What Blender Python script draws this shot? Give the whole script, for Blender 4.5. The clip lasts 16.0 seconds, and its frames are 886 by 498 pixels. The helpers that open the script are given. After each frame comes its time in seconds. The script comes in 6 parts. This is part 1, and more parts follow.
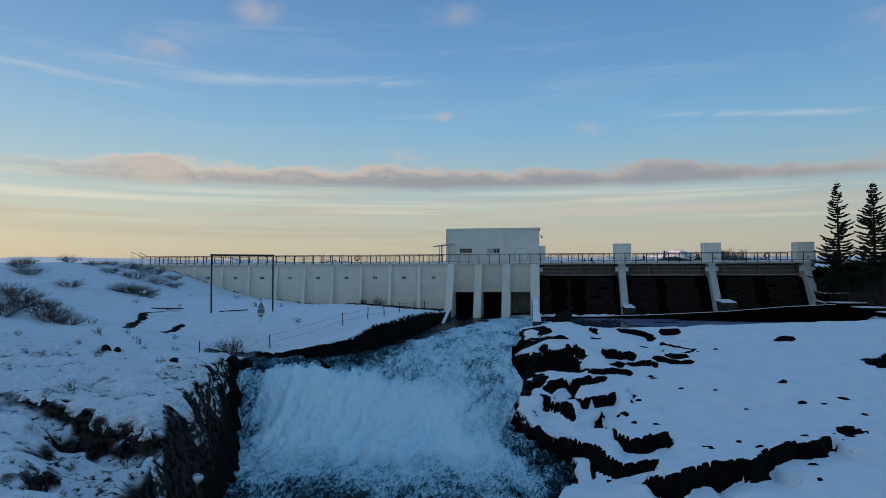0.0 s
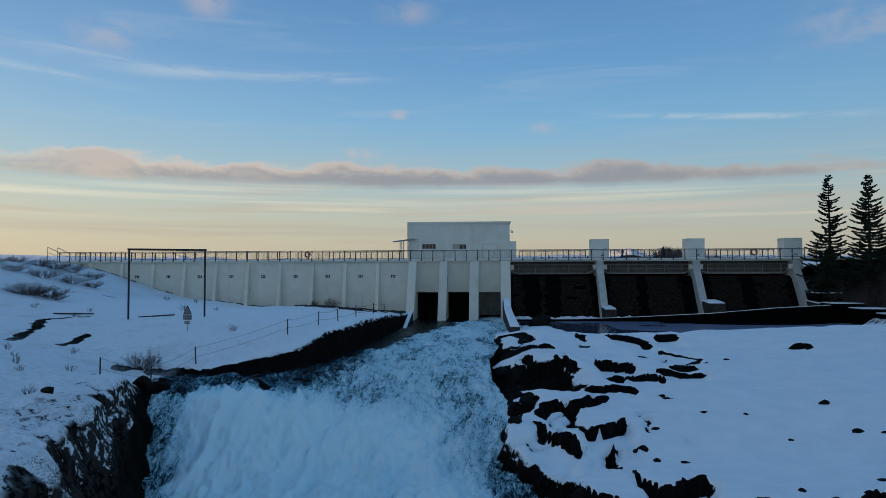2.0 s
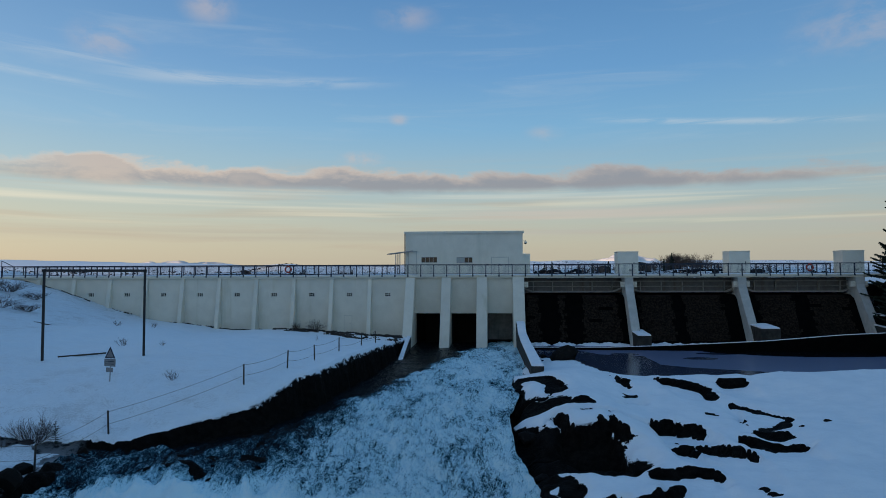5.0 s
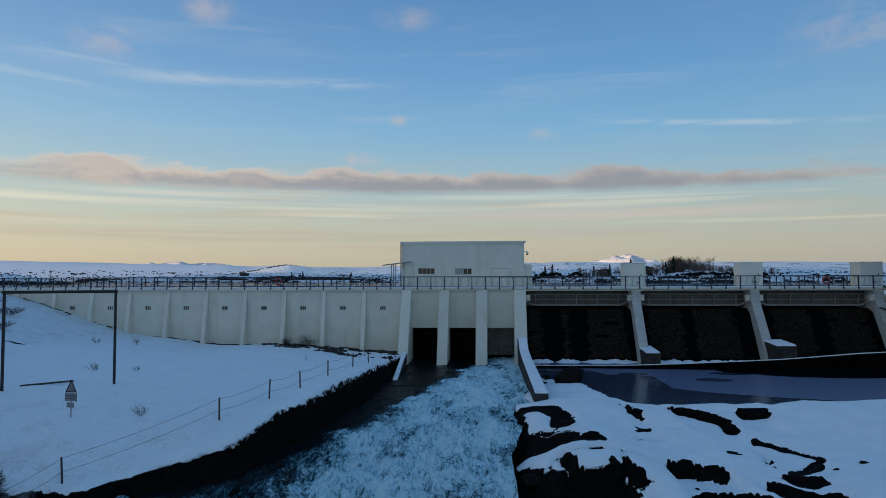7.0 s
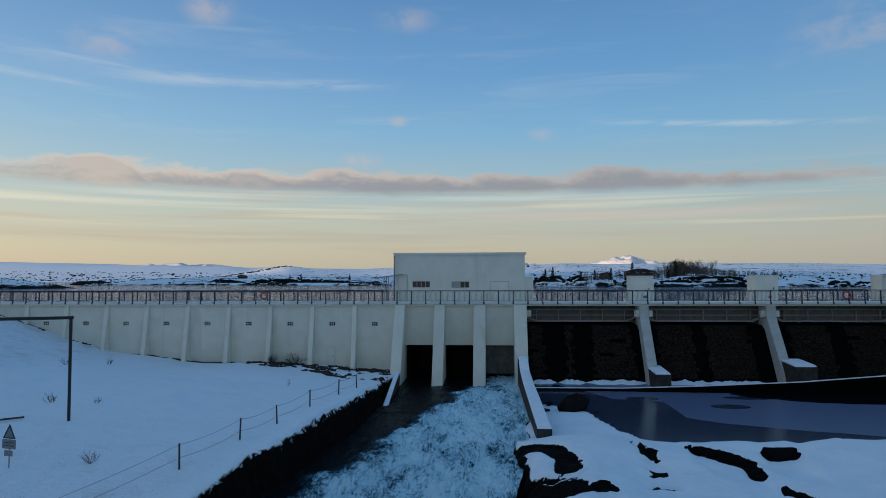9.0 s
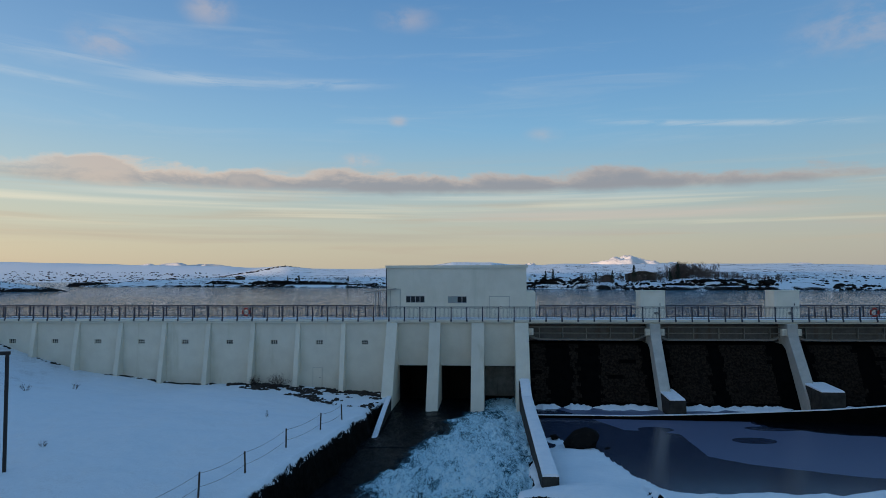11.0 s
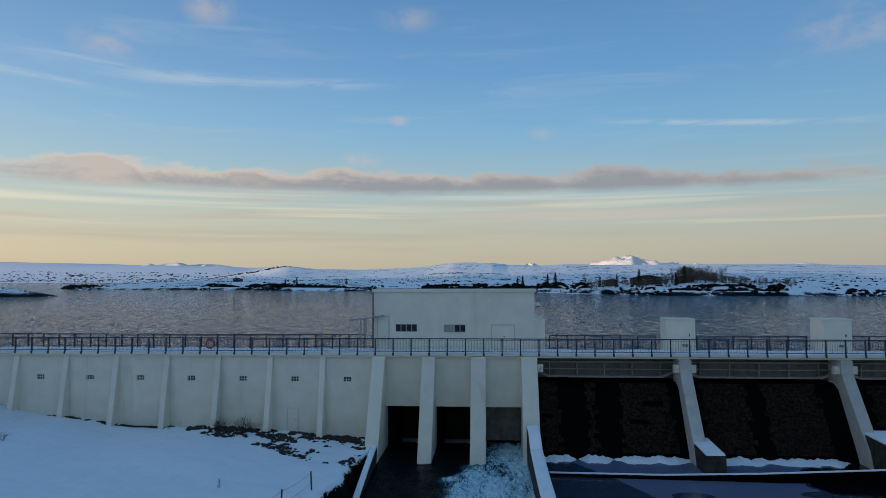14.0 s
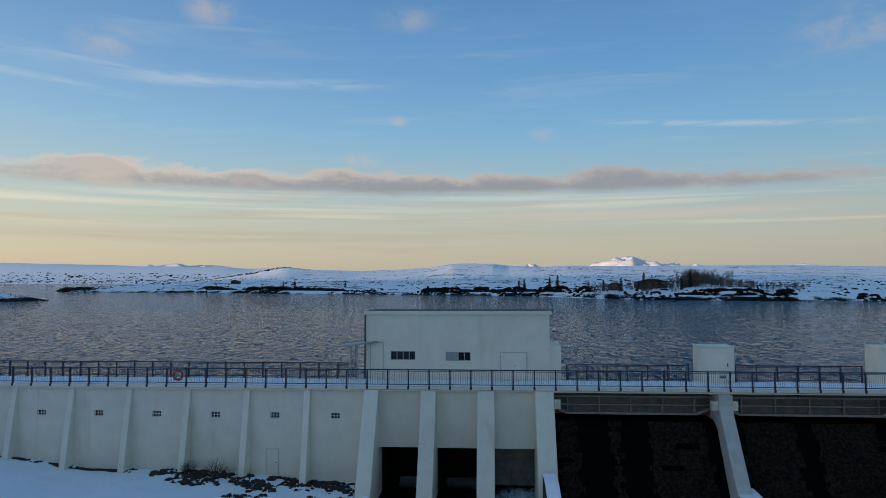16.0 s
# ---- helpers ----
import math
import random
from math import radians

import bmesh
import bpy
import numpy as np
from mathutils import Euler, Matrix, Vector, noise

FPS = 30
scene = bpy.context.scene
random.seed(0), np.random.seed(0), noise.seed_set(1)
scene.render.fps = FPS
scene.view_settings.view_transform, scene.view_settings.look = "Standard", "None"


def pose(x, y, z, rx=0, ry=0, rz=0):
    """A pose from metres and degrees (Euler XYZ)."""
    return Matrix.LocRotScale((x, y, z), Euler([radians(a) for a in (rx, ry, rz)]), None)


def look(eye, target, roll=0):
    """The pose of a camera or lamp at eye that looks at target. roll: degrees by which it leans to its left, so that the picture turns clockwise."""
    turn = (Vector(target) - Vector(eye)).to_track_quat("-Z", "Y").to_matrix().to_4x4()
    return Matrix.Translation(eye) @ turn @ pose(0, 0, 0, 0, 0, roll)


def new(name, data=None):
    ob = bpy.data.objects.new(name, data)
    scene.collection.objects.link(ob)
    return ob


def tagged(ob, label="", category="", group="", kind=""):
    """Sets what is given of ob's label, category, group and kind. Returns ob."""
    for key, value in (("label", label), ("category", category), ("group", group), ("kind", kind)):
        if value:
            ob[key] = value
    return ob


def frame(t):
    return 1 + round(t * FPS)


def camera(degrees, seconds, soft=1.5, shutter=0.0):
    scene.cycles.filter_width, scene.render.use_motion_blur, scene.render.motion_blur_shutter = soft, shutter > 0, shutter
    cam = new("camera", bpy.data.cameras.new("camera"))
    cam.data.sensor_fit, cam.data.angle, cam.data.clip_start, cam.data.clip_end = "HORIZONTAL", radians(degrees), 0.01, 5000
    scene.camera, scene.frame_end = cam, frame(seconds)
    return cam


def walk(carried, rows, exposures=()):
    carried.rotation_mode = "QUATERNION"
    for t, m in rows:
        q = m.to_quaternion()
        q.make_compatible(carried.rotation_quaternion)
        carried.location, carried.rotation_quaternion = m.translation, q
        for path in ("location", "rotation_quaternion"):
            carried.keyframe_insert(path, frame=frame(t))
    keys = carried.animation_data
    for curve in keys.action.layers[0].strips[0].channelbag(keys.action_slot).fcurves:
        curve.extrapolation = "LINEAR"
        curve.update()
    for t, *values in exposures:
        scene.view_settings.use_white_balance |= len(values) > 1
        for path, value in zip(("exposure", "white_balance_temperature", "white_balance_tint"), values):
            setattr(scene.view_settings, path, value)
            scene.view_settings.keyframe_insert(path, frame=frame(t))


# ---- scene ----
cam = camera(67.6, 16.0, 0.6)
PATH = [
    (0, (0.611, 0.026, 6.869), (0.325, 2.004, 6.949), -0.17),
    (0.5, (0.113, 1.84, 6.905), (-0.059, 3.831, 6.98), -0.17),
    (1, (-0.433, 3.924, 6.913), (-0.604, 5.915, 6.987), -0.17),
    (1.5, (-0.949, 6.109, 6.859), (-1.119, 8.1, 6.934), -0.17),
    (2, (-1.399, 8.542, 6.894), (-1.549, 10.535, 6.968), -0.17),
    (2.5, (-1.778, 10.919, 6.937), (-1.925, 12.912, 7.014), -0.17),
    (3, (-2.091, 13.286, 7.111), (-2.238, 15.279, 7.189), -0.17),
    (3.5, (-2.382, 15.307, 7.351), (-2.527, 17.3, 7.432), -0.17),
    (4, (-2.523, 17.12, 7.639), (-2.669, 19.113, 7.725), -0.17),
    (6.5, (-2.578, 22.177, 9.214), (-2.728, 24.169, 9.304), -0.17),
    (7, (-2.584, 22.958, 9.476), (-2.732, 24.95, 9.567), -0.17),
    (7.5, (-2.58, 23.901, 9.771), (-2.727, 25.893, 9.862), -0.17),
    (8, (-2.564, 24.876, 10.091), (-2.711, 26.869, 10.183), -0.17),
    (8.5, (-2.499, 25.79, 10.397), (-2.647, 27.782, 10.489), -0.17),
    (9, (-2.451, 26.797, 10.716), (-2.599, 28.79, 10.81), -0.17),
    (11.5, (-2.392, 32.427, 12.41), (-2.539, 34.42, 12.503), -0.17),
    (12, (-2.368, 33.689, 12.739), (-2.516, 35.681, 12.834), -0.17),
    (12.5, (-2.348, 34.943, 13.115), (-2.498, 36.935, 13.207), -0.17),
    (13, (-2.351, 36.301, 13.467), (-2.5, 38.293, 13.559), -0.17),
    (13.5, (-2.421, 37.595, 13.807), (-2.57, 39.587, 13.898), -0.17),
    (14, (-2.548, 39.128, 14.153), (-2.697, 41.12, 14.245), -0.17),
    (14.5, (-2.678, 40.688, 14.51), (-2.827, 42.68, 14.6), -0.17),
    (15, (-2.798, 42.294, 14.88), (-2.948, 44.286, 14.97), -0.17),
    (15.5, (-2.986, 43.874, 15.218), (-3.135, 45.866, 15.309), -0.17),
    (16, (-3.157, 45.52, 15.561), (-3.306, 47.512, 15.655), -0.17),
]
walk(cam, [(t, look(eye, target, roll)) for t, eye, target, roll in PATH])

# ---------------------------------------------------------------- node helpers
class Tree:
    """Short hand for building node trees."""

    def __init__(self, tree):
        self.t = tree
        self.t.nodes.clear()

    def node(self, kind, ins=None, **props):
        n = self.t.nodes.new(kind)
        for key, value in props.items():
            setattr(n, key, value)
        for key, value in (ins or {}).items():
            self.put(n.inputs[key], value)
        return n

    def put(self, socket, value):
        if isinstance(value, bpy.types.NodeSocket):
            self.t.links.new(value, socket)
        else:
            socket.default_value = value

    def math(self, op, a, b=0.0, clamp=False):
        n = self.node("ShaderNodeMath", {0: a, 1: b}, operation=op, use_clamp=clamp)
        return n.outputs[0]

    def step(self, v, lo, hi, a=0.0, b=1.0):
        n = self.node("ShaderNodeMapRange", {0: v, 1: lo, 2: hi, 3: a, 4: b}, interpolation_type="SMOOTHSTEP")
        return n.outputs[0]

    def mix(self, f, a, b):
        n = self.node("ShaderNodeMix", data_type="RGBA")
        self.put(n.inputs[0], f), self.put(n.inputs[6], a), self.put(n.inputs[7], b)
        return n.outputs[2]

    def noise(self, vec, scale, detail=4.0, rough=0.55, distort=0.0):
        n = self.node("ShaderNodeTexNoise", {"Vector": vec, "Scale": scale, "Detail": detail, "Roughness": rough, "Distortion": distort})
        return n.outputs[0]

    def stretch(self, vec, x, y, z):
        n = self.node("ShaderNodeVectorMath", {0: vec, 1: (x, y, z)}, operation="MULTIPLY")
        return n.outputs[0]

    def ramp(self, v, stops):
        n = self.node("ShaderNodeValToRGB", {0: v})
        el = n.color_ramp.elements
        while len(el) < len(stops):
            el.new(0.5)
        for e, (p, c) in zip(el, stops):
            e.position, e.color = p, (*c, 1)
        return n.outputs[0]


def rgb(c):
    return (*c, 1.0)


# ---------------------------------------------------------------- sky and sun
def build_world():
    world = bpy.data.worlds.new("dusk_sky")
    scene.world = world
    world.use_nodes = True
    t = Tree(world.node_tree)
    way = t.node("ShaderNodeTexCoord").outputs["Generated"]
    sep = t.node("ShaderNodeSeparateXYZ", {0: way})
    x, y, z = sep.outputs
    el = t.math("ARCSINE", z)
    az = t.math("ARCTAN2", x, y)
    base = t.ramp(t.math("MAXIMUM", z, 0.0), SKY_STOPS)
    # the glow of the low sun, widest along the horizon to the west
    west = t.step(t.math("MULTIPLY", x, -1.0), -0.3, 1.0)
    low = t.step(el, 0.55, 0.0)
    base = t.mix(t.math("MULTIPLY", t.math("MULTIPLY", west, low), 0.13), base, rgb((0.80, 0.68, 0.48)))
    base = t.mix(t.step(x, 0.05, 0.75, 0.0, 0.28), base, rgb((0.10, 0.20, 0.34)))
    toward = t.node("ShaderNodeVectorMath", {0: way, 1: (-0.77, -0.64, 0.05)}, operation="DOT_PRODUCT").outputs["Value"]
    base = t.mix(t.math("MULTIPLY", t.step(toward, 0.1, 0.95), t.step(el, 0.8, 0.05, 0.0, 0.42)), base, rgb((0.74, 0.72, 0.62)))
    comb = t.node("ShaderNodeCombineXYZ", {0: az, 1: el, 2: 0.0}).outputs[0]
    # thin horizontal streaks low over the hills
    streak = t.noise(t.stretch(comb, 2.2, 42.0, 1), 1.0, 5, 0.55, 0.4)
    s_mask = t.math("MULTIPLY", t.step(streak, 0.47, 0.68), t.math("MULTIPLY", t.step(el, 0.01, 0.05), t.step(el, 0.2, 0.1)))
    base = t.mix(t.math("MULTIPLY", s_mask, 0.75), base, rgb((0.40, 0.36, 0.32)))
    streak2 = t.noise(t.stretch(comb, 1.6, 55.0, 1), 1.3, 4, 0.5, 0.3)
    s2 = t.math("MULTIPLY", t.step(streak2, 0.52, 0.72), t.math("MULTIPLY", t.step(el, 0.05, 0.09), t.step(el, 0.17, 0.12)))
    base = t.mix(t.math("MULTIPLY", s2, 0.5), base, rgb((0.64, 0.60, 0.49)))
    for a0, a1, e0, wide, tone, much in BANDS:
        across = t.step(t.math("ABSOLUTE", t.math("SUBTRACT", el, e0)), wide, wide * 0.2)
        along = t.math("MULTIPLY", t.step(az, a0 - 0.1, a0 + 0.12), t.step(az, a1 + 0.1, a1 - 0.12))
        f = t.math("MULTIPLY", t.math("MULTIPLY", across, along), t.step(streak2, 0.30, 0.58))
        base = t.mix(t.math("MULTIPLY", f, much), base, rgb(tone))
    # high wisps and small pink clouds
    wisp = t.noise(t.stretch(comb, 6.0, 60.0, 1), 1.2, 6, 0.62, 0.9)
    faint = t.noise(t.stretch(comb, 2.4, 24.0, 1), 1.2, 6, 0.6, 0.7)
    base = t.mix(t.math("MULTIPLY", t.math("MULTIPLY", t.step(faint, 0.5, 0.8), t.step(el, 0.16, 0.22)), 0.22), base, rgb((0.46, 0.52, 0.58)))
    for a0, e0, a1, e1, wide, much in WISPS:
        slope = (e1 - e0) / (a1 - a0)
        d = t.math("SUBTRACT", el, t.math("ADD", e0 - slope * a0, t.math("MULTIPLY", az, slope)))
        across = t.step(t.math("ABSOLUTE", d), wide, 0.0)
        along = t.math("MULTIPLY", t.step(az, a0 - 0.03, a0 + 0.12), t.step(az, a1 + 0.03, a1 - 0.12))
        f = t.math("MULTIPLY", t.math("MULTIPLY", across, along), t.step(wisp, 0.34, 0.62))
        base = t.mix(t.math("MULTIPLY", f, much * 0.62), base, rgb((0.56, 0.59, 0.62)))
    puff = t.noise(t.stretch(comb, 14.0, 26.0, 1), 1.0, 6, 0.6, 0.3)
    for a0, e0, ra, re, much in PUFFS:
        u = t.math("DIVIDE", t.math("SUBTRACT", az, a0), ra)
        v = t.math("DIVIDE", t.math("SUBTRACT", el, e0), re)
        r = t.math("SQRT", t.math("ADD", t.math("MULTIPLY", u, u), t.math("MULTIPLY", v, v)))
        f = t.math("MULTIPLY", t.step(r, 1.3, 0.1), t.step(puff, 0.36, 0.66))
        base = t.mix(t.math("MULTIPLY", f, much), base, rgb((0.50, 0.42, 0.41)))
    # the long grey bank of cloud with warm tops
    lump = t.noise(t.stretch(comb, 8.0, 20.0, 1), 1.0, 8, 0.6, 0.25)
    broad = t.noise(t.stretch(comb, 2.6, 3.0, 1), 1.0, 2, 0.5, 0.0)
    top = t.math("ADD", CLOUD_EL + 0.005, t.math("MULTIPLY", t.math("SUBTRACT", lump, 0.5), 0.075))
    top = t.math("ADD", top, t.math("MULTIPLY", t.math("SUBTRACT", broad, 0.5), 0.016))
    thick = t.step(az, 0.1, 0.6, 0.0, -0.016)
    above = t.math("SUBTRACT", t.math("SUBTRACT", el, top), thick)
    under = t.math("SUBTRACT", el, t.math("ADD", CLOUD_EL - 0.022, t.math("MULTIPLY", t.math("SUBTRACT", lump, 0.5), -0.02)))
    ends = t.math("MULTIPLY", t.step(az, 0.95, 0.35), t.step(az, -0.80, -0.55))
    body = t.math("MULTIPLY", t.math("MULTIPLY", t.step(above, 0.007, -0.006), t.step(under, -0.006, 0.009)), ends)
    warm = t.math("MULTIPLY", t.step(above, -0.017, 0.002), t.step(az, 0.35, -0.5, 0.35, 1.0))
    warm = t.math("MAXIMUM", warm, t.math("MULTIPLY", t.step(az, -0.15, -0.55, 0.0, 0.6), t.step(lump, 0.36, 0.6)))
    cloud = t.mix(warm, rgb((0.225, 0.23, 0.285)), rgb((0.60, 0.47, 0.40)))
    base = t.mix(t.math("MULTIPLY", body, 0.94), base, cloud)
    below = t.step(z, -0.02, 0.0)
    base = t.mix(below, rgb((0.10, 0.13, 0.18)), base)
    nish = t.node("ShaderNodeTexSky", sky_type="NISHITA", sun_disc=False, sun_elevation=radians(3.0), sun_rotation=radians(-84.0)).outputs[0]
    a = t.node("ShaderNodeBackground", {0: base, 1: SKY_STRENGTH})
    b = t.node("ShaderNodeBackground", {0: nish, 1: 0.05})
    both = t.node("ShaderNodeAddShader", {0: a.outputs[0], 1: b.outputs[0]})
    t.node("ShaderNodeOutputWorld", {0: both.outputs[0]})


CLOUD_EL = 0.152
# wisps: from azimuth and elevation to azimuth and elevation in radians, half width, strength
WISPS = [(-0.58, 0.274, -0.14, 0.290, 0.012, 0.5), (-0.80, 0.274, -0.50, 0.250, 0.008, 0.55), (0.14, 0.232, 0.56, 0.196, 0.007, 0.6), (-0.03, 0.284, 0.07, 0.266, 0.006, 0.4), (-0.75, 0.30, -0.35, 0.28, 0.012, 0.3)]
# low bands of haze: azimuths, elevation, half width, colour, strength
BANDS = [(-0.05, 0.42, 0.095, 0.012, (0.50, 0.43, 0.41), 0.6), (-0.75, -0.05, 0.064, 0.012, (0.36, 0.35, 0.33), 0.6), (-0.75, -0.12, 0.108, 0.007, (0.68, 0.63, 0.52), 0.6), (0.0, 0.65, 0.070, 0.008, (0.37, 0.38, 0.39), 0.45), (-0.6, 0.3, 0.122, 0.006, (0.60, 0.60, 0.55), 0.5)]
# small clouds: azimuth, elevation, half sizes, strength
PUFFS = [(-0.42, 0.375, 0.04, 0.025, 0.5), (-0.55, 0.315, 0.05, 0.025, 0.45), (-0.141, 0.237, 0.016, 0.009, 0.5), (0.50, 0.315, 0.09, 0.04, 0.35), (-0.197, 0.178, 0.035, 0.012, 0.8), (-0.13, 0.38, 0.05, 0.02, 0.35), (0.08, 0.215, 0.03, 0.012, 0.3)]
SKY_STRENGTH = 1.0
SKY_STOPS = [
    (0.0, (0.40, 0.385, 0.325)),
    (0.05, (0.41, 0.41, 0.355)),
    (0.10, (0.36, 0.425, 0.42)),
    (0.15, (0.251, 0.410, 0.520)),
    (0.22, (0.153, 0.360, 0.582)),
    (0.30, (0.102, 0.280, 0.541)),
    (0.40, (0.072, 0.215, 0.455)),
    (1.0, (0.095, 0.195, 0.365)),
]
build_world()

sun = new("sun", bpy.data.lights.new("sun", "SUN"))
sun.data.energy, sun.data.angle, sun.data.color = 5.0, radians(0.5), (1.0, 0.72, 0.50)
sun.matrix_world = look((-300, -250, 62), (0, 0, 44))


# ---------------------------------------------------------------- materials
def surface(name, c1, c2, scale=3.0, rough=(0.6, 0.85), bump=0.3, metal=0.0, stain=None, stain_scale=0.35, stain_cut=(0.5, 0.75), fine=40.0, drip=False, dist=0.02, spec=0.4):
    """A weathered surface: two colours at one scale, fine grain, and a larger stain."""
    m = bpy.data.materials.new(name)
    m.use_nodes = True
    t = Tree(m.node_tree)
    pos = t.node("ShaderNodeNewGeometry").outputs["Position"]
    vary = t.node("ShaderNodeObjectInfo").outputs["Random"]
    n1 = t.noise(pos, scale, 6, 0.6)
    n2 = t.noise(pos, fine, 3, 0.6)
    col = t.mix(t.step(n1, 0.32, 0.68), rgb(c1), rgb(c2))
    col = t.mix(t.math("MULTIPLY", t.step(n2, 0.4, 0.75), 0.25), col, rgb(tuple(v * 0.6 for v in c1)))
    if stain:
        vec = t.stretch(pos, 1.0, 1.0, 0.12) if drip else pos
        n3 = t.noise(vec, stain_scale, 6, 0.65, 0.3)
        col = t.mix(t.step(n3, *stain_cut), col, rgb(stain))
    hsv = t.node("ShaderNodeHueSaturation", {"Value": t.step(vary, 0.0, 1.0, 0.94, 1.06), "Color": col}).outputs[0]
    bmp = t.node("ShaderNodeBump", {"Strength": bump, "Distance": dist, "Height": t.math("ADD", n1, t.math("MULTIPLY", n2, 0.4))})
    b = t.node("ShaderNodeBsdfPrincipled", {"Base Color": hsv, "Roughness": t.step(n1, 0.3, 0.7, *rough), "Metallic": metal, "Specular IOR Level": spec, "Normal": bmp.outputs[0]})
    t.node("ShaderNodeOutputMaterial", {0: b.outputs[0]})
    return m


def ground_material():
    """Snow over dark lava rock; the rock attribute says where the rock comes through."""
    m = bpy.data.materials.new("snow_and_rock")
    m.use_nodes = True
    t = Tree(m.node_tree)
    geo = t.node("ShaderNodeNewGeometry")
    pos = geo.outputs["Position"]
    nz = t.node("ShaderNodeSeparateXYZ", {0: geo.outputs["Normal"]}).outputs[2]
    rock = t.node("ShaderNodeAttribute", attribute_name="rock").outputs["Fac"]
    tuft = t.node("ShaderNodeAttribute", attribute_name="tuft").outputs["Fac"]
    far = t.node("ShaderNodeAttribute", attribute_name="far").outputs["Fac"]
    big = t.noise(pos, 0.7, 6, 0.6)
    mid = t.noise(pos, 3.2, 6, 0.62)
    fine = t.noise(pos, 16.0, 5, 0.6)
    grain = t.noise(pos, 90.0, 3, 0.6)
    some = t.step(rock, 0.03, 0.25)
    edge = t.math("ADD", t.math("MULTIPLY", t.math("SUBTRACT", mid, 0.5), 1.5), t.math("MULTIPLY", t.math("SUBTRACT", fine, 0.5), 0.7))
    edge = t.math("ADD", edge, t.math("MULTIPLY", t.math("SUBTRACT", big, 0.5), 0.5))
    edge = t.math("MULTIPLY", edge, t.math("ADD", 0.48, t.math("MULTIPLY", t.math("MAXIMUM", t.math("MULTIPLY", tuft, 0.5), far), 0.52)))
    wide = t.noise(t.stretch(pos, 1.0, 0.4, 1.0), 0.16, 6, 0.68)
    edge = t.math("ADD", edge, t.math("MULTIPLY", t.math("MULTIPLY", t.math("SUBTRACT", wide, 0.5), 2.4), far))
    edge = t.math("ADD", rock, t.math("MULTIPLY", edge, some))
    mask = t.step(edge, 0.46, 0.54)
    # small dark tips of heath and grass through thin snow
    tips = t.math("MULTIPLY", t.step(t.math("ADD", fine, t.math("MULTIPLY", t.math("SUBTRACT", big, 0.5), 0.8)), 0.53, 0.62), tuft)
    mask = t.math("MAXIMUM", mask, t.math("MULTIPLY", tips, 0.8))
    steep = t.step(nz, 0.62, 0.46)
    mask = t.math("MAXIMUM", mask, t.math("MULTIPLY", steep, t.step(mid, 0.36, 0.5)))
    # snow caught on the ledges of the bank cliff
    dust = t.math("MULTIPLY", t.math("MULTIPLY", t.step(tuft, 0.3, 0.7), t.step(nz, 0.66, 0.90)), t.step(t.math("ADD", mid, t.math("MULTIPLY", fine, 0.5)), 0.60, 0.76))
    mask = t.math("MULTIPLY", mask, t.math("SUBTRACT", 1.0, dust))
    snow = t.mix(t.step(big, 0.3, 0.7), rgb((0.745, 0.81, 0.86)), rgb((0.82, 0.87, 0.905)))
    snow = t.mix(t.math("MULTIPLY", t.step(grain, 0.55, 0.8), 0.12), snow, rgb((0.66, 0.70, 0.76)))
    snow = t.mix(t.math("MULTIPLY", t.math("MULTIPLY", tuft, t.step(mid, 0.3, 0.65)), 0.45), snow, rgb((0.42, 0.44, 0.47)))
    stone = t.mix(t.step(mid, 0.35, 0.7), rgb((0.002, 0.002, 0.002)), rgb((0.009, 0.0078, 0.0068)))
    stone = t.mix(t.math("MULTIPLY", t.step(fine, 0.58, 0.76), 0.6), stone, rgb((0.05, 0.042, 0.034)))
    stone = t.mix(t.math("MULTIPLY", t.math("MULTIPLY", t.step(tuft, 0.4, 0.9), t.step(mid, 0.42, 0.6)), 0.7), stone, rgb((0.055, 0.046, 0.042)))
    col = t.mix(mask, snow, stone)
    rough = t.math("ADD", t.math("MULTIPLY", mask, t.step(fine, 0.3, 0.7, -0.15, 0.2)), 0.75)
    h = t.math("ADD", t.math("MULTIPLY", t.math("MULTIPLY", mid, mask), 1.6), t.math("MULTIPLY", fine, t.math("ADD", t.math("MULTIPLY", mask, 0.8), 0.10)))
    h = t.math("ADD", h, t.math("MULTIPLY", t.math("SUBTRACT", 1.0, mask), t.math("ADD", 0.5, t.math("MULTIPLY", big, 1.6))))
    bmp = t.node("ShaderNodeBump", {"Strength": 0.7, "Distance": 0.12, "Height": h})
    b = t.node("ShaderNodeBsdfPrincipled", {"Base Color": col, "Roughness": rough, "Specular IOR Level": t.step(mask, 0.0, 0.5, 0.4, 0.04), "Normal": bmp.outputs[0]})
    t.node("ShaderNodeOutputMaterial", {0: b.outputs[0]})
    return m


def snow_material():
    m = bpy.data.materials.new("snow")
    m.use_nodes = True
    t = Tree(m.node_tree)
    pos = t.node("ShaderNodeNewGeometry").outputs["Position"]
    big, fine = t.noise(pos, 1.5, 5, 0.6), t.noise(pos, 22.0, 4, 0.6)
    col = t.mix(t.step(big, 0.3, 0.7), rgb((0.80, 0.83, 0.87)), rgb((0.88, 0.89, 0.91)))
    bmp = t.node("ShaderNodeBump", {"Strength": 0.5, "Distance": 0.05, "Height": t.math("ADD", big, t.math("MULTIPLY", fine, 0.3))})
    b = t.node("ShaderNodeBsdfPrincipled", {"Base Color": col, "Roughness": 0.75, "Normal": bmp.outputs[0]})
    t.node("ShaderNodeOutputMaterial", {0: b.outputs[0]})
    return m


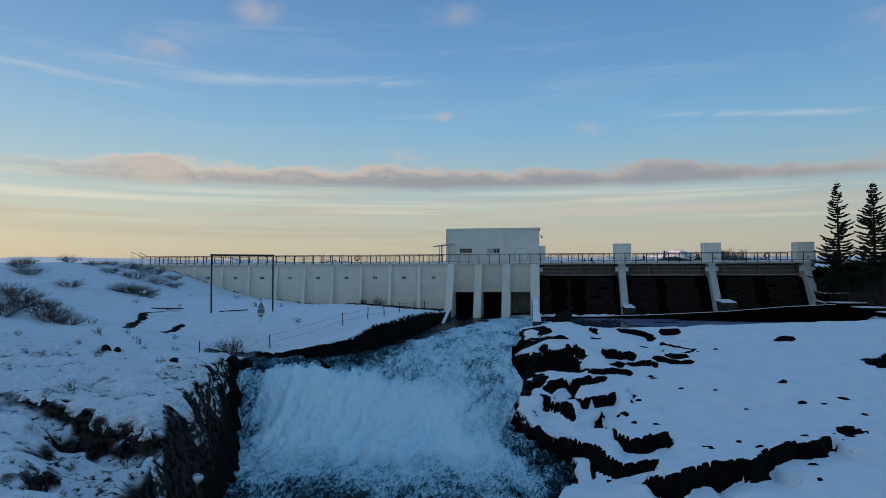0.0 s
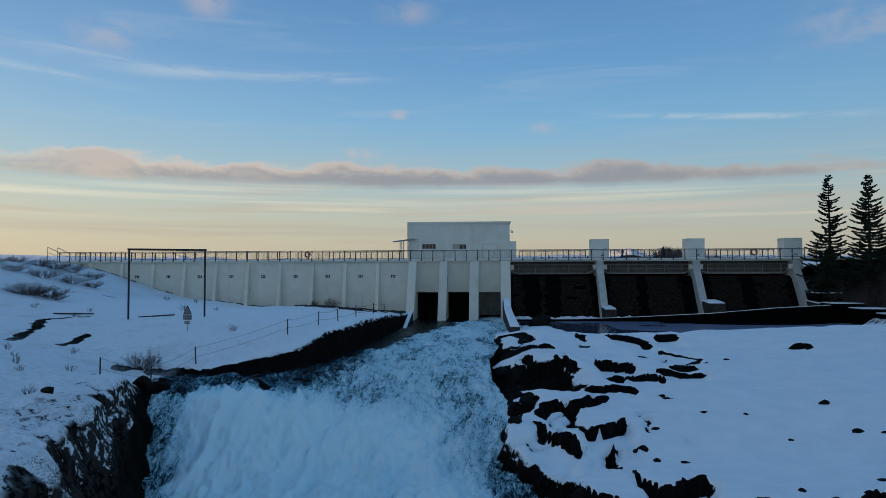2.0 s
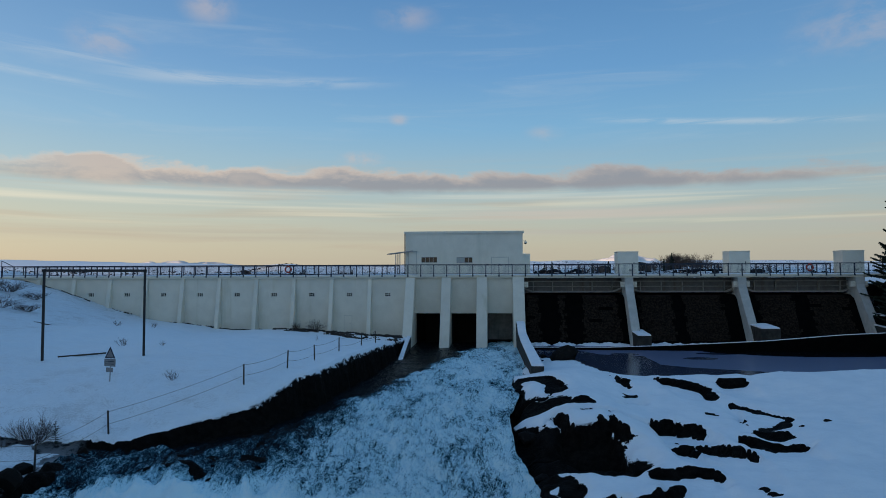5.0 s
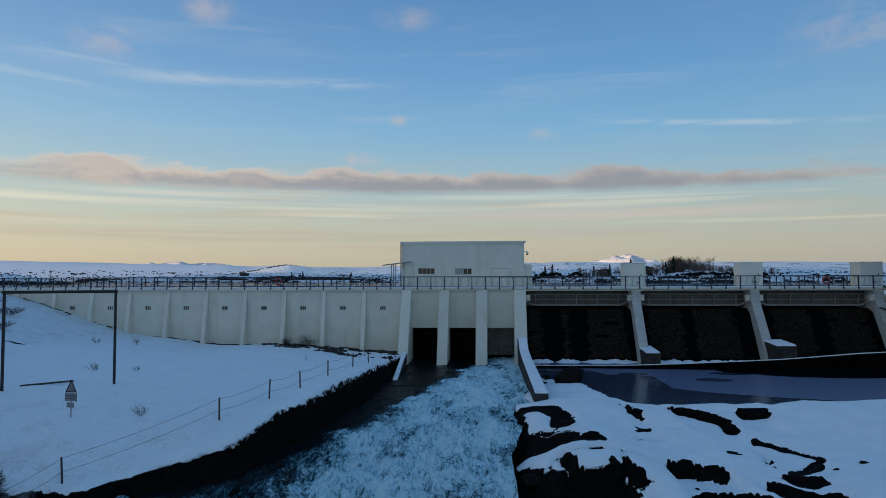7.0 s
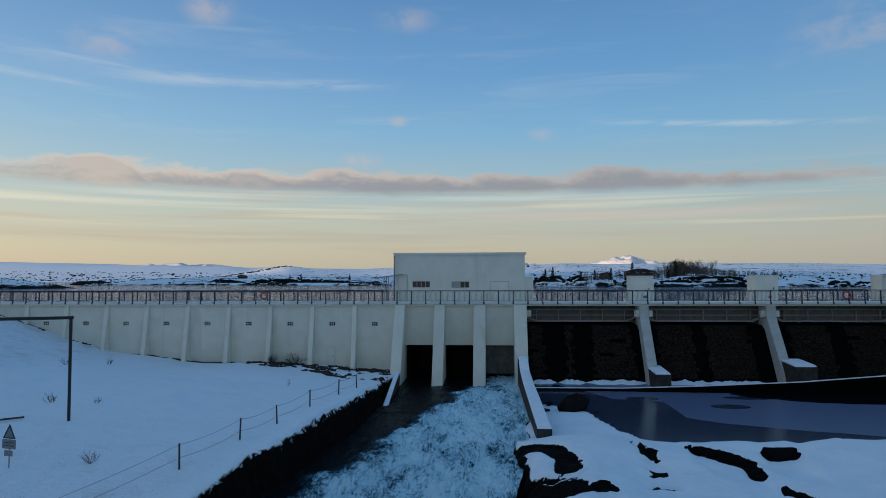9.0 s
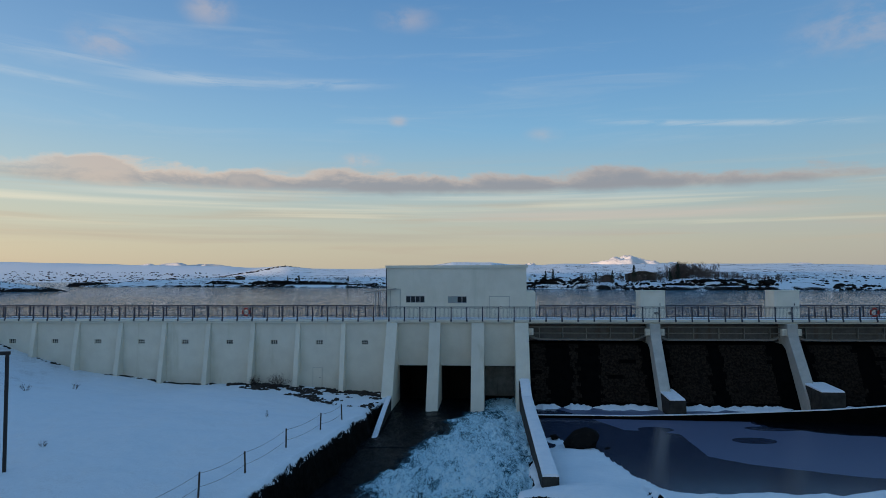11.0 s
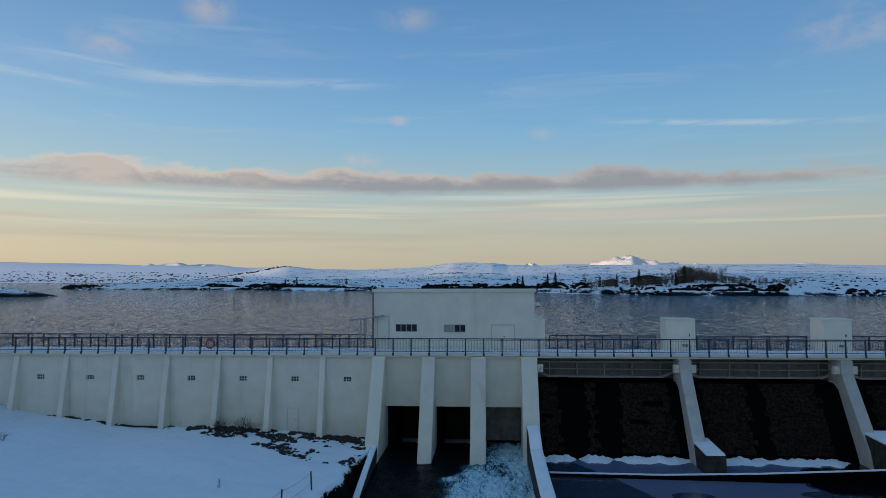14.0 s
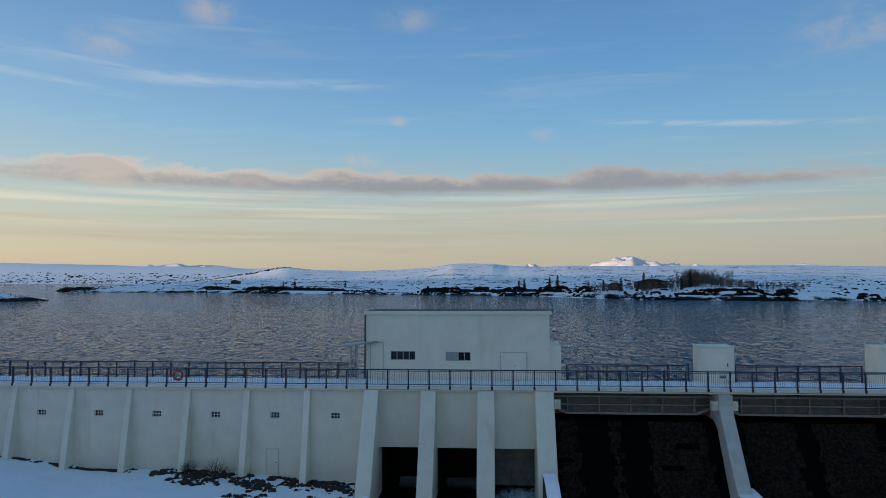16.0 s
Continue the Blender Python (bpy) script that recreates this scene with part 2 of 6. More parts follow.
def lake_material():
    m = bpy.data.materials.new("lake_water")
    m.use_nodes = True
    t = Tree(m.node_tree)
    pos = t.node("ShaderNodeNewGeometry").outputs["Position"]
    chop = t.noise(t.stretch(pos, 1.0, 0.55, 1), 1.2, 5, 0.62, 0.5)
    swell = t.noise(t.stretch(pos, 0.08, 0.2, 1), 0.5, 3, 0.5)
    calm = t.noise(t.stretch(pos, 0.006, 0.02, 1), 1.0, 3, 0.5)
    small = t.noise(t.stretch(pos, 1.0, 0.6, 1), 4.5, 3, 0.6, 0.4)
    chop = t.math("ADD", chop, t.math("MULTIPLY", small, 0.28))
    h = t.math("ADD", t.math("MULTIPLY", chop, t.step(calm, 0.35, 0.7, 0.75, 1.0)), t.math("MULTIPLY", swell, 0.3))
    near = t.noise(t.stretch(pos, 1.0, 0.36, 1), 3.0, 4, 0.65, 0.2)
    wider = t.noise(t.stretch(pos, 1.0, 0.16, 1), 1.7, 5, 0.7, 0.2)
    ripple = t.math("ADD", t.math("MULTIPLY", near, 0.5), t.math("MULTIPLY", wider, 0.5))
    gloss = t.step(ripple, 0.44, 0.57, 0.0, 0.32)
    bmp = t.node("ShaderNodeBump", {"Strength": 1.0, "Distance": 0.8, "Height": h})
    b = t.node("ShaderNodeBsdfPrincipled", {"Base Color": rgb((0.014, 0.086, 0.150)), "Roughness": 0.08, "IOR": 1.33, "Specular IOR Level": gloss, "Normal": bmp.outputs[0]})
    t.node("ShaderNodeOutputMaterial", {0: b.outputs[0]})
    return m


def river_material():
    """Dark clear water where it is calm, dense foam where the foam attribute says so."""
    m = bpy.data.materials.new("river_water")
    m.use_nodes = True
    t = Tree(m.node_tree)
    pos = t.node("ShaderNodeNewGeometry").outputs["Position"]
    foam = t.node("ShaderNodeAttribute", attribute_name="foam").outputs["Fac"]
    mist = t.node("ShaderNodeAttribute", attribute_name="mist").outputs["Fac"]
    flow = t.stretch(pos, 1.25, 0.5, 0.5)
    n0 = t.noise(flow, 0.28, 4, 0.6, 0.6)
    n1 = t.noise(flow, 0.9, 6, 0.65, 0.8)
    n2 = t.noise(flow, 4.2, 7, 0.72, 1.0)
    n3 = t.noise(pos, 15.0, 6, 0.75, 0.6)
    web = t.math("ABSOLUTE", t.math("SUBTRACT", t.noise(flow, 2.6, 6, 0.7, 1.2), 0.5))
    clear = t.math("SUBTRACT", 1.0, t.math("MULTIPLY", mist, 0.42))
    churn = t.step(foam, 0.02, 0.5, 0.34, 1.0)
    swirl = t.math("ADD", t.math("MULTIPLY", t.math("SUBTRACT", n0, 0.5), 1.6), t.math("MULTIPLY", t.math("SUBTRACT", n1, 0.5), 1.5))
    cover = t.math("ADD", foam, t.math("MULTIPLY", swirl, churn))
    grain = t.math("ADD", t.math("MULTIPLY", t.math("SUBTRACT", n2, 0.5), 2.0), t.math("MULTIPLY", t.math("SUBTRACT", n3, 0.5), 2.4))
    grain = t.math("ADD", grain, t.math("MULTIPLY", t.math("SUBTRACT", 0.07, web), 1.6))
    v = t.math("ADD", cover, t.math("MULTIPLY", t.math("MULTIPLY", grain, clear), churn))
    v = t.math("ADD", v, t.math("MULTIPLY", mist, 0.22))
    col = t.ramp(t.math("MULTIPLY", v, 0.6), [(0.08, (0.004, 0.006, 0.008)), (0.20, (0.010, 0.034, 0.050)), (0.29, (0.07, 0.18, 0.24)), (0.37, (0.28, 0.52, 0.60)), (0.50, (0.58, 0.85, 0.94)), (0.75, (0.78, 0.95, 0.98))])
    rough = t.step(v, 0.3, 0.8, 0.12, 0.8)
    h = t.math("ADD", t.math("MULTIPLY", n1, 0.7), t.math("ADD", t.math("MULTIPLY", n2, 0.7), t.math("MULTIPLY", n3, 0.3)))
    bmp = t.node("ShaderNodeBump", {"Strength": t.step(mist, 0.0, 1.0, 0.85, 0.5), "Distance": t.step(foam, 0.0, 0.7, 0.10, 0.24), "Height": h})
    b = t.node("ShaderNodeBsdfPrincipled", {"Base Color": col, "Roughness": rough, "IOR": 1.33, "Specular IOR Level": t.step(foam, 0.1, 0.6, 0.05, 0.14), "Normal": bmp.outputs[0]})
    t.node("ShaderNodeOutputMaterial", {0: b.outputs[0]})
    return m


def ice_material():
    m = bpy.data.materials.new("pool_ice")
    m.use_nodes = True
    t = Tree(m.node_tree)
    pos = t.node("ShaderNodeNewGeometry").outputs["Position"]
    frost = t.node("ShaderNodeAttribute", attribute_name="frost").outputs["Fac"]
    n1 = t.noise(pos, 0.8, 5, 0.6)
    n2 = t.noise(pos, 9.0, 4, 0.6)
    mask = t.step(t.math("ADD", frost, t.math("MULTIPLY", t.math("SUBTRACT", n1, 0.5), 0.16)), 0.47, 0.53)
    col = t.mix(mask, rgb((0.034, 0.046, 0.078)), rgb((0.115, 0.14, 0.225)))
    col = t.mix(t.math("MULTIPLY", t.step(n2, 0.5, 0.8), 0.25), col, rgb((0.10, 0.12, 0.15)))
    col = t.mix(t.step(frost, 0.14, 0.06), col, rgb((0.003, 0.004, 0.006)))
    rough = t.step(mask, 0.0, 1.0, 0.16, 0.34)
    bmp = t.node("ShaderNodeBump", {"Strength": 0.12, "Distance": 0.02, "Height": n2})
    b = t.node("ShaderNodeBsdfPrincipled", {"Base Color": col, "Roughness": rough, "IOR": 1.31, "Normal": bmp.outputs[0]})
    t.node("ShaderNodeOutputMaterial", {0: b.outputs[0]})
    return m


def glass_material(name, tint):
    m = bpy.data.materials.new(name)
    m.use_nodes = True
    t = Tree(m.node_tree)
    b = t.node("ShaderNodeBsdfPrincipled", {"Base Color": rgb(tint), "Roughness": 0.06, "IOR": 1.5})
    t.node("ShaderNodeOutputMaterial", {0: b.outputs[0]})
    return m


GROUND = ground_material()
SNOW = snow_material()
LAKE = lake_material()
RIVER = river_material()
ICE = ice_material()
PAINT = surface("cream_painted_concrete", (0.70, 0.66, 0.555), (0.765, 0.725, 0.615), 0.9, (0.6, 0.8), 0.25, stain=(0.57, 0.53, 0.40), stain_scale=0.9, stain_cut=(0.56, 0.8), drip=True)
PAINT_HOUSE = surface("white_rendered_wall", (0.72, 0.68, 0.57), (0.79, 0.75, 0.64), 0.8, (0.6, 0.8), 0.15, stain=(0.61, 0.60, 0.49), stain_scale=0.6, stain_cut=(0.55, 0.8), drip=True)
CONCRETE = surface("bare_concrete", (0.13, 0.125, 0.11), (0.22, 0.21, 0.19), 1.6, (0.7, 0.9), 0.5, stain=(0.06, 0.058, 0.05), stain_scale=0.8, drip=True)
PIER_CONCRETE = surface("weathered_pale_concrete", (0.42, 0.42, 0.39), (0.52, 0.51, 0.47), 1.4, (0.7, 0.9), 0.45, stain=(0.26, 0.22, 0.17), stain_scale=0.9, stain_cut=(0.58, 0.82), drip=True)
# wet, but blacker than wetness gives: crushed dark tones are put into the colour
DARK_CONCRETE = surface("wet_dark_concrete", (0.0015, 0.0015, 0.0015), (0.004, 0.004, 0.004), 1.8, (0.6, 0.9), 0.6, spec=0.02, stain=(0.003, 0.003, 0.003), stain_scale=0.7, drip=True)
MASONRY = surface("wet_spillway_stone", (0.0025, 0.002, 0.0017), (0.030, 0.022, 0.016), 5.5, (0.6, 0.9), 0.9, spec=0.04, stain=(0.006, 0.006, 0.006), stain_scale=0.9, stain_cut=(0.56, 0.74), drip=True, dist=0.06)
# near-black stands in for the shade inside the intake passages
PASSAGE_SHADE = surface("shade_black_intake_walls", (0.010, 0.010, 0.010), (0.02, 0.02, 0.02), 1.5, (0.5, 0.8), 0.4)
STEEL = surface("dark_painted_steel", (0.016, 0.022, 0.042), (0.026, 0.034, 0.060), 6.0, (0.4, 0.6), 0.1)
BEAM_STEEL = surface("pale_grey_beam_steel", (0.22, 0.21, 0.185), (0.30, 0.285, 0.25), 2.0, (0.5, 0.75), 0.25, stain=(0.12, 0.09, 0.06), stain_scale=1.2, stain_cut=(0.6, 0.8), drip=True)
TOE_CONCRETE = surface("grey_toe_concrete", (0.030, 0.029, 0.027), (0.065, 0.062, 0.056), 1.8, (0.7, 0.9), 0.5, spec=0.15, stain=(0.012, 0.012, 0.011), stain_scale=0.8, drip=True)
GATE_STEEL = surface("grey_gate_steel", (0.085, 0.08, 0.07), (0.14, 0.13, 0.115), 2.0, (0.5, 0.75), 0.25, stain=(0.09, 0.06, 0.04), stain_scale=1.2, drip=True)
BLACK_STEEL = surface("black_steel", (0.010, 0.010, 0.012), (0.020, 0.020, 0.022), 5.0, (0.45, 0.65), 0.1)
GALV = surface("galvanised_steel", (0.28, 0.29, 0.30), (0.38, 0.39, 0.40), 8.0, (0.4, 0.6), 0.1, metal=0.6)
WOOD = surface("grey_weathered_wood", (0.035, 0.030, 0.026), (0.07, 0.06, 0.05), 9.0, (0.75, 0.9), 0.5)
CABIN_WOOD = surface("dark_stained_boards", (0.028, 0.02, 0.015), (0.05, 0.036, 0.026), 1.0, (0.7, 0.9), 0.3)
ROCK = surface("black_lava_rock", (0.004, 0.004, 0.004), (0.014, 0.0125, 0.011), 2.4, (0.6, 0.9), 1.0, spec=0.06, stain=(0.035, 0.03, 0.025), stain_scale=2.2, stain_cut=(0.6, 0.75), dist=0.08)
BROWN_STONE = surface("brown_grey_stone", (0.014, 0.011, 0.009), (0.050, 0.038, 0.029), 3.0, (0.7, 0.9), 0.8, dist=0.06)
BARK = surface("dark_bark", (0.022, 0.017, 0.013), (0.045, 0.035, 0.027), 7.0, (0.8, 0.95), 0.6)
TWIG = surface("bare_twigs", (0.042, 0.028, 0.025), (0.080, 0.054, 0.048), 5.0, (0.8, 0.95), 0.2)
NEEDLE = surface("spruce_needles", (0.010, 0.017, 0.009), (0.024, 0.036, 0.018), 1.2, (0.7, 0.9), 0.2)
DOOR_TRIM = surface("grey_cream_door_trim", (0.44, 0.43, 0.38), (0.52, 0.51, 0.45), 2.0, (0.5, 0.7), 0.1)
BRUSH = surface("reddish_brown_brush", (0.085, 0.058, 0.047), (0.14, 0.098, 0.080), 0.4, (0.85, 0.95), 0.2)
ROPE = surface("pale_rope", (0.16, 0.15, 0.13), (0.24, 0.22, 0.19), 12.0, (0.8, 0.95), 0.2)
RED = surface("faded_red_plastic", (0.30, 0.035, 0.025), (0.38, 0.05, 0.035), 5.0, (0.5, 0.7), 0.1)
SIGN_FACE = surface("grey_sign_plate", (0.15, 0.16, 0.17), (0.21, 0.22, 0.23), 6.0, (0.45, 0.6), 0.1)
DARK_ROOFING = surface("grey_roof_felt", (0.05, 0.055, 0.06), (0.09, 0.095, 0.10), 3.0, (0.7, 0.9), 0.3)
PANE = glass_material("dark_window_glass", (0.012, 0.015, 0.018))
PANE_PALE = glass_material("pale_blind_behind_glass", (0.30, 0.36, 0.36))
MOUNTAIN = surface("far_snow_slopes", (0.78, 0.74, 0.72), (0.86, 0.82, 0.80), 0.01, (0.8, 0.9), 0.4, stain=(0.20, 0.20, 0.22), stain_scale=0.012, stain_cut=(0.6, 0.72), fine=0.08, dist=6.0)


# ---------------------------------------------------------------- mesh helpers
def part(name, bm, material, parent=None, label="", smooth=False):
    """Links a bmesh as one mesh object under a thing or a part."""
    me = bpy.data.meshes.new(name)
    bmesh.ops.recalc_face_normals(bm, faces=bm.faces)
    bm.to_mesh(me)
    bm.free()
    me.materials.append(material)
    if smooth:
        me.polygons.foreach_set("use_smooth", [True] * len(me.polygons))
    ob = new(name, me)
    ob.parent = parent
    if label:
        ob["label"] = label
    return ob


def thing(name, at, label, category, group="", kind=""):
    ob = new(name)
    ob.empty_display_size = 0.2
    ob.location = at
    return tagged(ob, label, category, group, kind)


def settle(root, ob):
    """Parents ob, built in world places, under root without moving it."""
    ob.parent = root
    m = Matrix.Translation(root.location).inverted()
    if root.parent:
        m = m @ Matrix.Translation(root.parent.location).inverted()
    ob.matrix_parent_inverse = m
    return ob


def box(bm, x0, x1, y0, y1, z0, z1, bevel=0.0):
    r = bmesh.ops.create_cube(bm, size=1.0, matrix=Matrix.LocRotScale(((x0 + x1) / 2, (y0 + y1) / 2, (z0 + z1) / 2), None, (abs(x1 - x0), abs(y1 - y0), abs(z1 - z0))))
    if bevel:
        edges = list({e for v in r["verts"] for e in v.link_edges})
        bmesh.ops.bevel(bm, geom=edges, offset=bevel, segments=1, affect="EDGES", profile=0.7)
    return bm


def prism(bm, outline, x0, x1, axis="x", bevel=0.0):
    """Pulls an outline of (y, z) pairs from x0 to x1; axis y takes (x, z) pairs, axis z takes (x, y) pairs."""
    def at(a, b, c):
        return (c, a, b) if axis == "x" else (a, c, b) if axis == "y" else (a, b, c)
    lo = [bm.verts.new(at(a, b, x0)) for a, b in outline]
    hi = [bm.verts.new(at(a, b, x1)) for a, b in outline]
    faces = [bm.faces.new(lo[::-1]), bm.faces.new(hi)]
    n = len(outline)
    faces += [bm.faces.new((lo[i], lo[(i + 1) % n], hi[(i + 1) % n], hi[i])) for i in range(n)]
    if bevel:
        bmesh.ops.recalc_face_normals(bm, faces=faces)
        bmesh.ops.bevel(bm, geom=list({e for f in faces for e in f.edges}), offset=bevel, segments=1, affect="EDGES", profile=0.7)
    return bm


def rod(bm, a, b, r0, r1=None, sides=6):
    """A tapered rod from a to b."""
    a, b = Vector(a), Vector(b)
    r1 = r0 if r1 is None else r1
    q = (b - a).to_track_quat("Z", "Y")
    ring0 = [bm.verts.new(a + q @ Vector((r0 * math.cos(k * math.tau / sides), r0 * math.sin(k * math.tau / sides), 0))) for k in range(sides)]
    ring1 = [bm.verts.new(b + q @ Vector((r1 * math.cos(k * math.tau / sides), r1 * math.sin(k * math.tau / sides), 0))) for k in range(sides)]
    for k in range(sides):
        bm.faces.new((ring0[k], ring0[(k + 1) % sides], ring1[(k + 1) % sides], ring1[k]))
    if sides > 3:
        bm.faces.new(ring0[::-1]), bm.faces.new(ring1)
    return bm


def grid_object(name, xs, ys, zs, material, attributes=None, skip=None):
    """A sheet over the axes xs and ys with the heights zs."""
    nx, ny = len(xs), len(ys)
    gx, gy = np.meshgrid(xs, ys)
    co = np.stack([gx, gy, zs], -1).reshape(-1, 3).astype(np.float32)
    i = np.arange(nx * ny).reshape(ny, nx)
    quads = np.stack([i[:-1, :-1], i[:-1, 1:], i[1:, 1:], i[1:, :-1]], -1).reshape(-1, 4)
    if skip is not None:
        quads = quads[~skip.reshape(-1)]
    me = bpy.data.meshes.new(name)
    me.vertices.add(len(co))
    me.vertices.foreach_set("co", co.ravel())
    me.loops.add(quads.size)
    me.loops.foreach_set("vertex_index", quads.ravel().astype(np.int32))
    me.polygons.add(len(quads))
    me.polygons.foreach_set("loop_start", np.arange(0, quads.size, 4, dtype=np.int32))
    me.polygons.foreach_set("use_smooth", np.ones(len(quads), dtype=bool))
    me.update(calc_edges=True)
    for key, values in (attributes or {}).items():
        me.attributes.new(key, "FLOAT", "POINT").data.foreach_set("value", values.reshape(-1).astype(np.float32))
    me.materials.append(material)
    return new(name, me)


def lattice(ix, iy, seed):
    h = (ix.astype(np.int64) * 374761393 + iy.astype(np.int64) * 668265263 + seed * 1442695041) & 0x7FFFFFFF
    h = ((h ^ (h >> 13)) * 1274126177) & 0x7FFFFFFF
    return ((h ^ (h >> 16)) & 0xFFFF) / 65535.0


def vnoise(x, y, seed=0):
    """Smooth noise from -1 to 1 over arrays."""
    ix, iy = np.floor(x), np.floor(y)
    fx, fy = x - ix, y - iy
    ux, uy = fx * fx * fx * (fx * (fx * 6 - 15) + 10), fy * fy * fy * (fy * (fy * 6 - 15) + 10)
    a, b = lattice(ix, iy, seed), lattice(ix + 1, iy, seed)
    c, d = lattice(ix, iy + 1, seed), lattice(ix + 1, iy + 1, seed)
    return 2 * ((a * (1 - ux) + b * ux) * (1 - uy) + (c * (1 - ux) + d * ux) * uy) - 1


def fbm(x, y, octaves=4, seed=0, gain=0.5):
    total, amp, norm = 0.0, 1.0, 0.0
    for k in range(octaves):
        total = total + amp * vnoise(x * 2 ** k + 17.3 * k, y * 2 ** k - 9.1 * k, seed + k)
        norm += amp
        amp *= gain
    return total / norm


def ss(v, a, b):
    t = np.clip((v - a) / (b - a), 0, 1)
    return t * t * (3 - 2 * t)


def near_line(x, y, line):
    """The distance of each place from a broken line of (x, y) points."""
    best = np.full(np.shape(x), 1e9)
    for (ax, ay), (bx, by) in zip(line, line[1:]):
        dx, dy = bx - ax, by - ay
        f = np.clip(((x - ax) * dx + (y - ay) * dy) / (dx * dx + dy * dy), 0, 1)
        best = np.minimum(best, np.hypot(x - ax - f * dx, y - ay - f * dy))
    return best


# ---------------------------------------------------------------- the ground, the river bed and the far shores
LAKE_Z, ICE_Z, POOL_Z = 7.6, 1.65, -3.7
RIVER_Y = (0, 20, 28, 31, 35, 38, 42, 46, 48, 52, 56, 58, 62, 66, 75, 90)
RIVER_LEFT = (-9, -10.5, -12.6, -13.6, -15.2, -16.6, -18.4, -19.4, -18.7, -15.5, -13.4, -13.0, -12.2, -11.4, -10.9, -10.6)
RIVER_RIGHT = (-3.0, -1.6, -0.2, 1.3, 2.1, 0.7, -1.5, -1.8, -2.0, -3.1, -3.3, -3.0, -2.2, -0.7, -0.3, -0.3)
FALL_Y = (38, 39.5, 42, 46, 50, 54, 58, 62, 70, 80, 90)
FALL_Z = (-3.7, -3.6, -3.0, -1.9, -0.8, 0.05, 0.6, 0.95, 1.20, 1.36, 1.4)
LEVEL_Y = (38, 39.4, 41.2, 43.2, 45.2, 48, 55, 62, 70, 80, 90)
LEVEL_Z = (-3.7, -3.45, -2.3, -0.7, 0.05, 0.30, 0.60, 0.95, 1.20, 1.36, 1.4)
# dark rock that shows through the snow: line, half width, depth of the hollow
ROCK_CHUTE_SIDE = [
    ([(-1.6, 61.6), (-1.6, 58.8), (-0.4, 57.1), (1.0, 57.2)], 0.85, 0.4),
    ([(-1.2, 62.4), (-0.2, 62.6), (0.7, 61.4), (1.2, 59.0)], 0.55, 0.3),
    ([(-1.6, 55.0), (0.6, 52.9), (3.0, 52.4)], 0.95, 0.5),
    ([(-1.2, 51.8), (1.2, 51.0), (2.8, 50.6)], 1.6, 0.7),
    ([(0.3, 48.6), (0.6, 47.0)], 0.55, 0.5),
    ([(2.6, 46.2), (2.75, 44.4), (3.1, 42.6)], 0.28, 0.6),
    ([(0.7, 46.4), (0.0, 45.2)], 0.50, 0.6),
    ([(10.5, 61.6), (10.3, 60.6)], 0.40, 0.3),
    ([(11.2, 58.6), (12.0, 57.6), (12.8, 56.2)], 0.34, 0.2),
    ([(12.6, 55.8), (11.8, 54.6), (10.8, 54.2)], 0.36, 0.2),
    ([(4.3, 40.4), (4.2, 39.2)], 0.34, 0.5),
    ([(6.2, 29.0), (6.7, 27.7)], 0.30, 0.4),
    ([(23.2, 49.4), (25.0, 49.7)], 0.60, 0.3),
]
ROCK_SMALL = [
    ([(8.7, 34.9), (9.2, 34.8)], 0.16, 0.1),
    ([(8.2, 46.6), (8.6, 46.7)], 0.18, 0.1),
    ([(20.4, 38.6), (21.2, 38.8)], 0.35, 0.2),
    ([(-30.8, 46.8), (-31.9, 50.0), (-33.6, 54.4), (-32.4, 56.8)], 0.40, 0.15),
    ([(-28.4, 48.2), (-28.7, 51.4)], 0.35, 0.15),
    ([(-40.0, 71.5), (-38.4, 71.8)], 0.25, 0.1),
    ([(-22.6, 34.1), (-22.0, 34.4)], 0.28, 0.1),
]
ROCK_LEFT = [
    ([(-22.9, 43.6), (-22.4, 44.0)], 0.6, 0.4),
    ([(-21.6, 45.4), (-20.5, 44.2), (-20.3, 42.4)], 0.55, 0.4),
    ([(-24.4, 45.4), (-23.6, 45.0)], 0.35, 0.2),
    ([(-22.0, 41.6), (-21.2, 40.4)], 0.35, 0.2),
    ([(-24.4, 47.4), (-23.1, 47.8)], 0.42, 0.3),
    ([(-22.1, 47.5), (-20.6, 47.8)], 0.45, 0.3),
    ([(-20.9, 46.5), (-19.8, 47.8)], 0.55, 0.4),
    ([(-17.4, 33.2), (-19.1, 37.2)], 0.22, 0.2),
    ([(-17.4, 30.5), (-17.1, 32.4)], 0.30, 0.2),
    ([(-22.5, 25.8), (-20.5, 25.3), (-17.7, 24.9), (-15.2, 24.2)], 0.75, 0.9),
    ([(-17.0, 23.9), (-15.2, 22.3), (-13.6, 20.4)], 1.7, 1.1),
    ([(-15.2, 27.6), (-14.2, 25.0)], 0.9, 0.6),
    ([(-15.8, 18.9), (-14.2, 18.8), (-12.9, 18.5)], 0.40, 0.3),
    ([(-17.0, 26.4), (-16.7, 26.6)], 0.30, 0.2),
    ([(-35.6, 44.0), (-33.6, 42.4)], 0.45, 0.3),
]
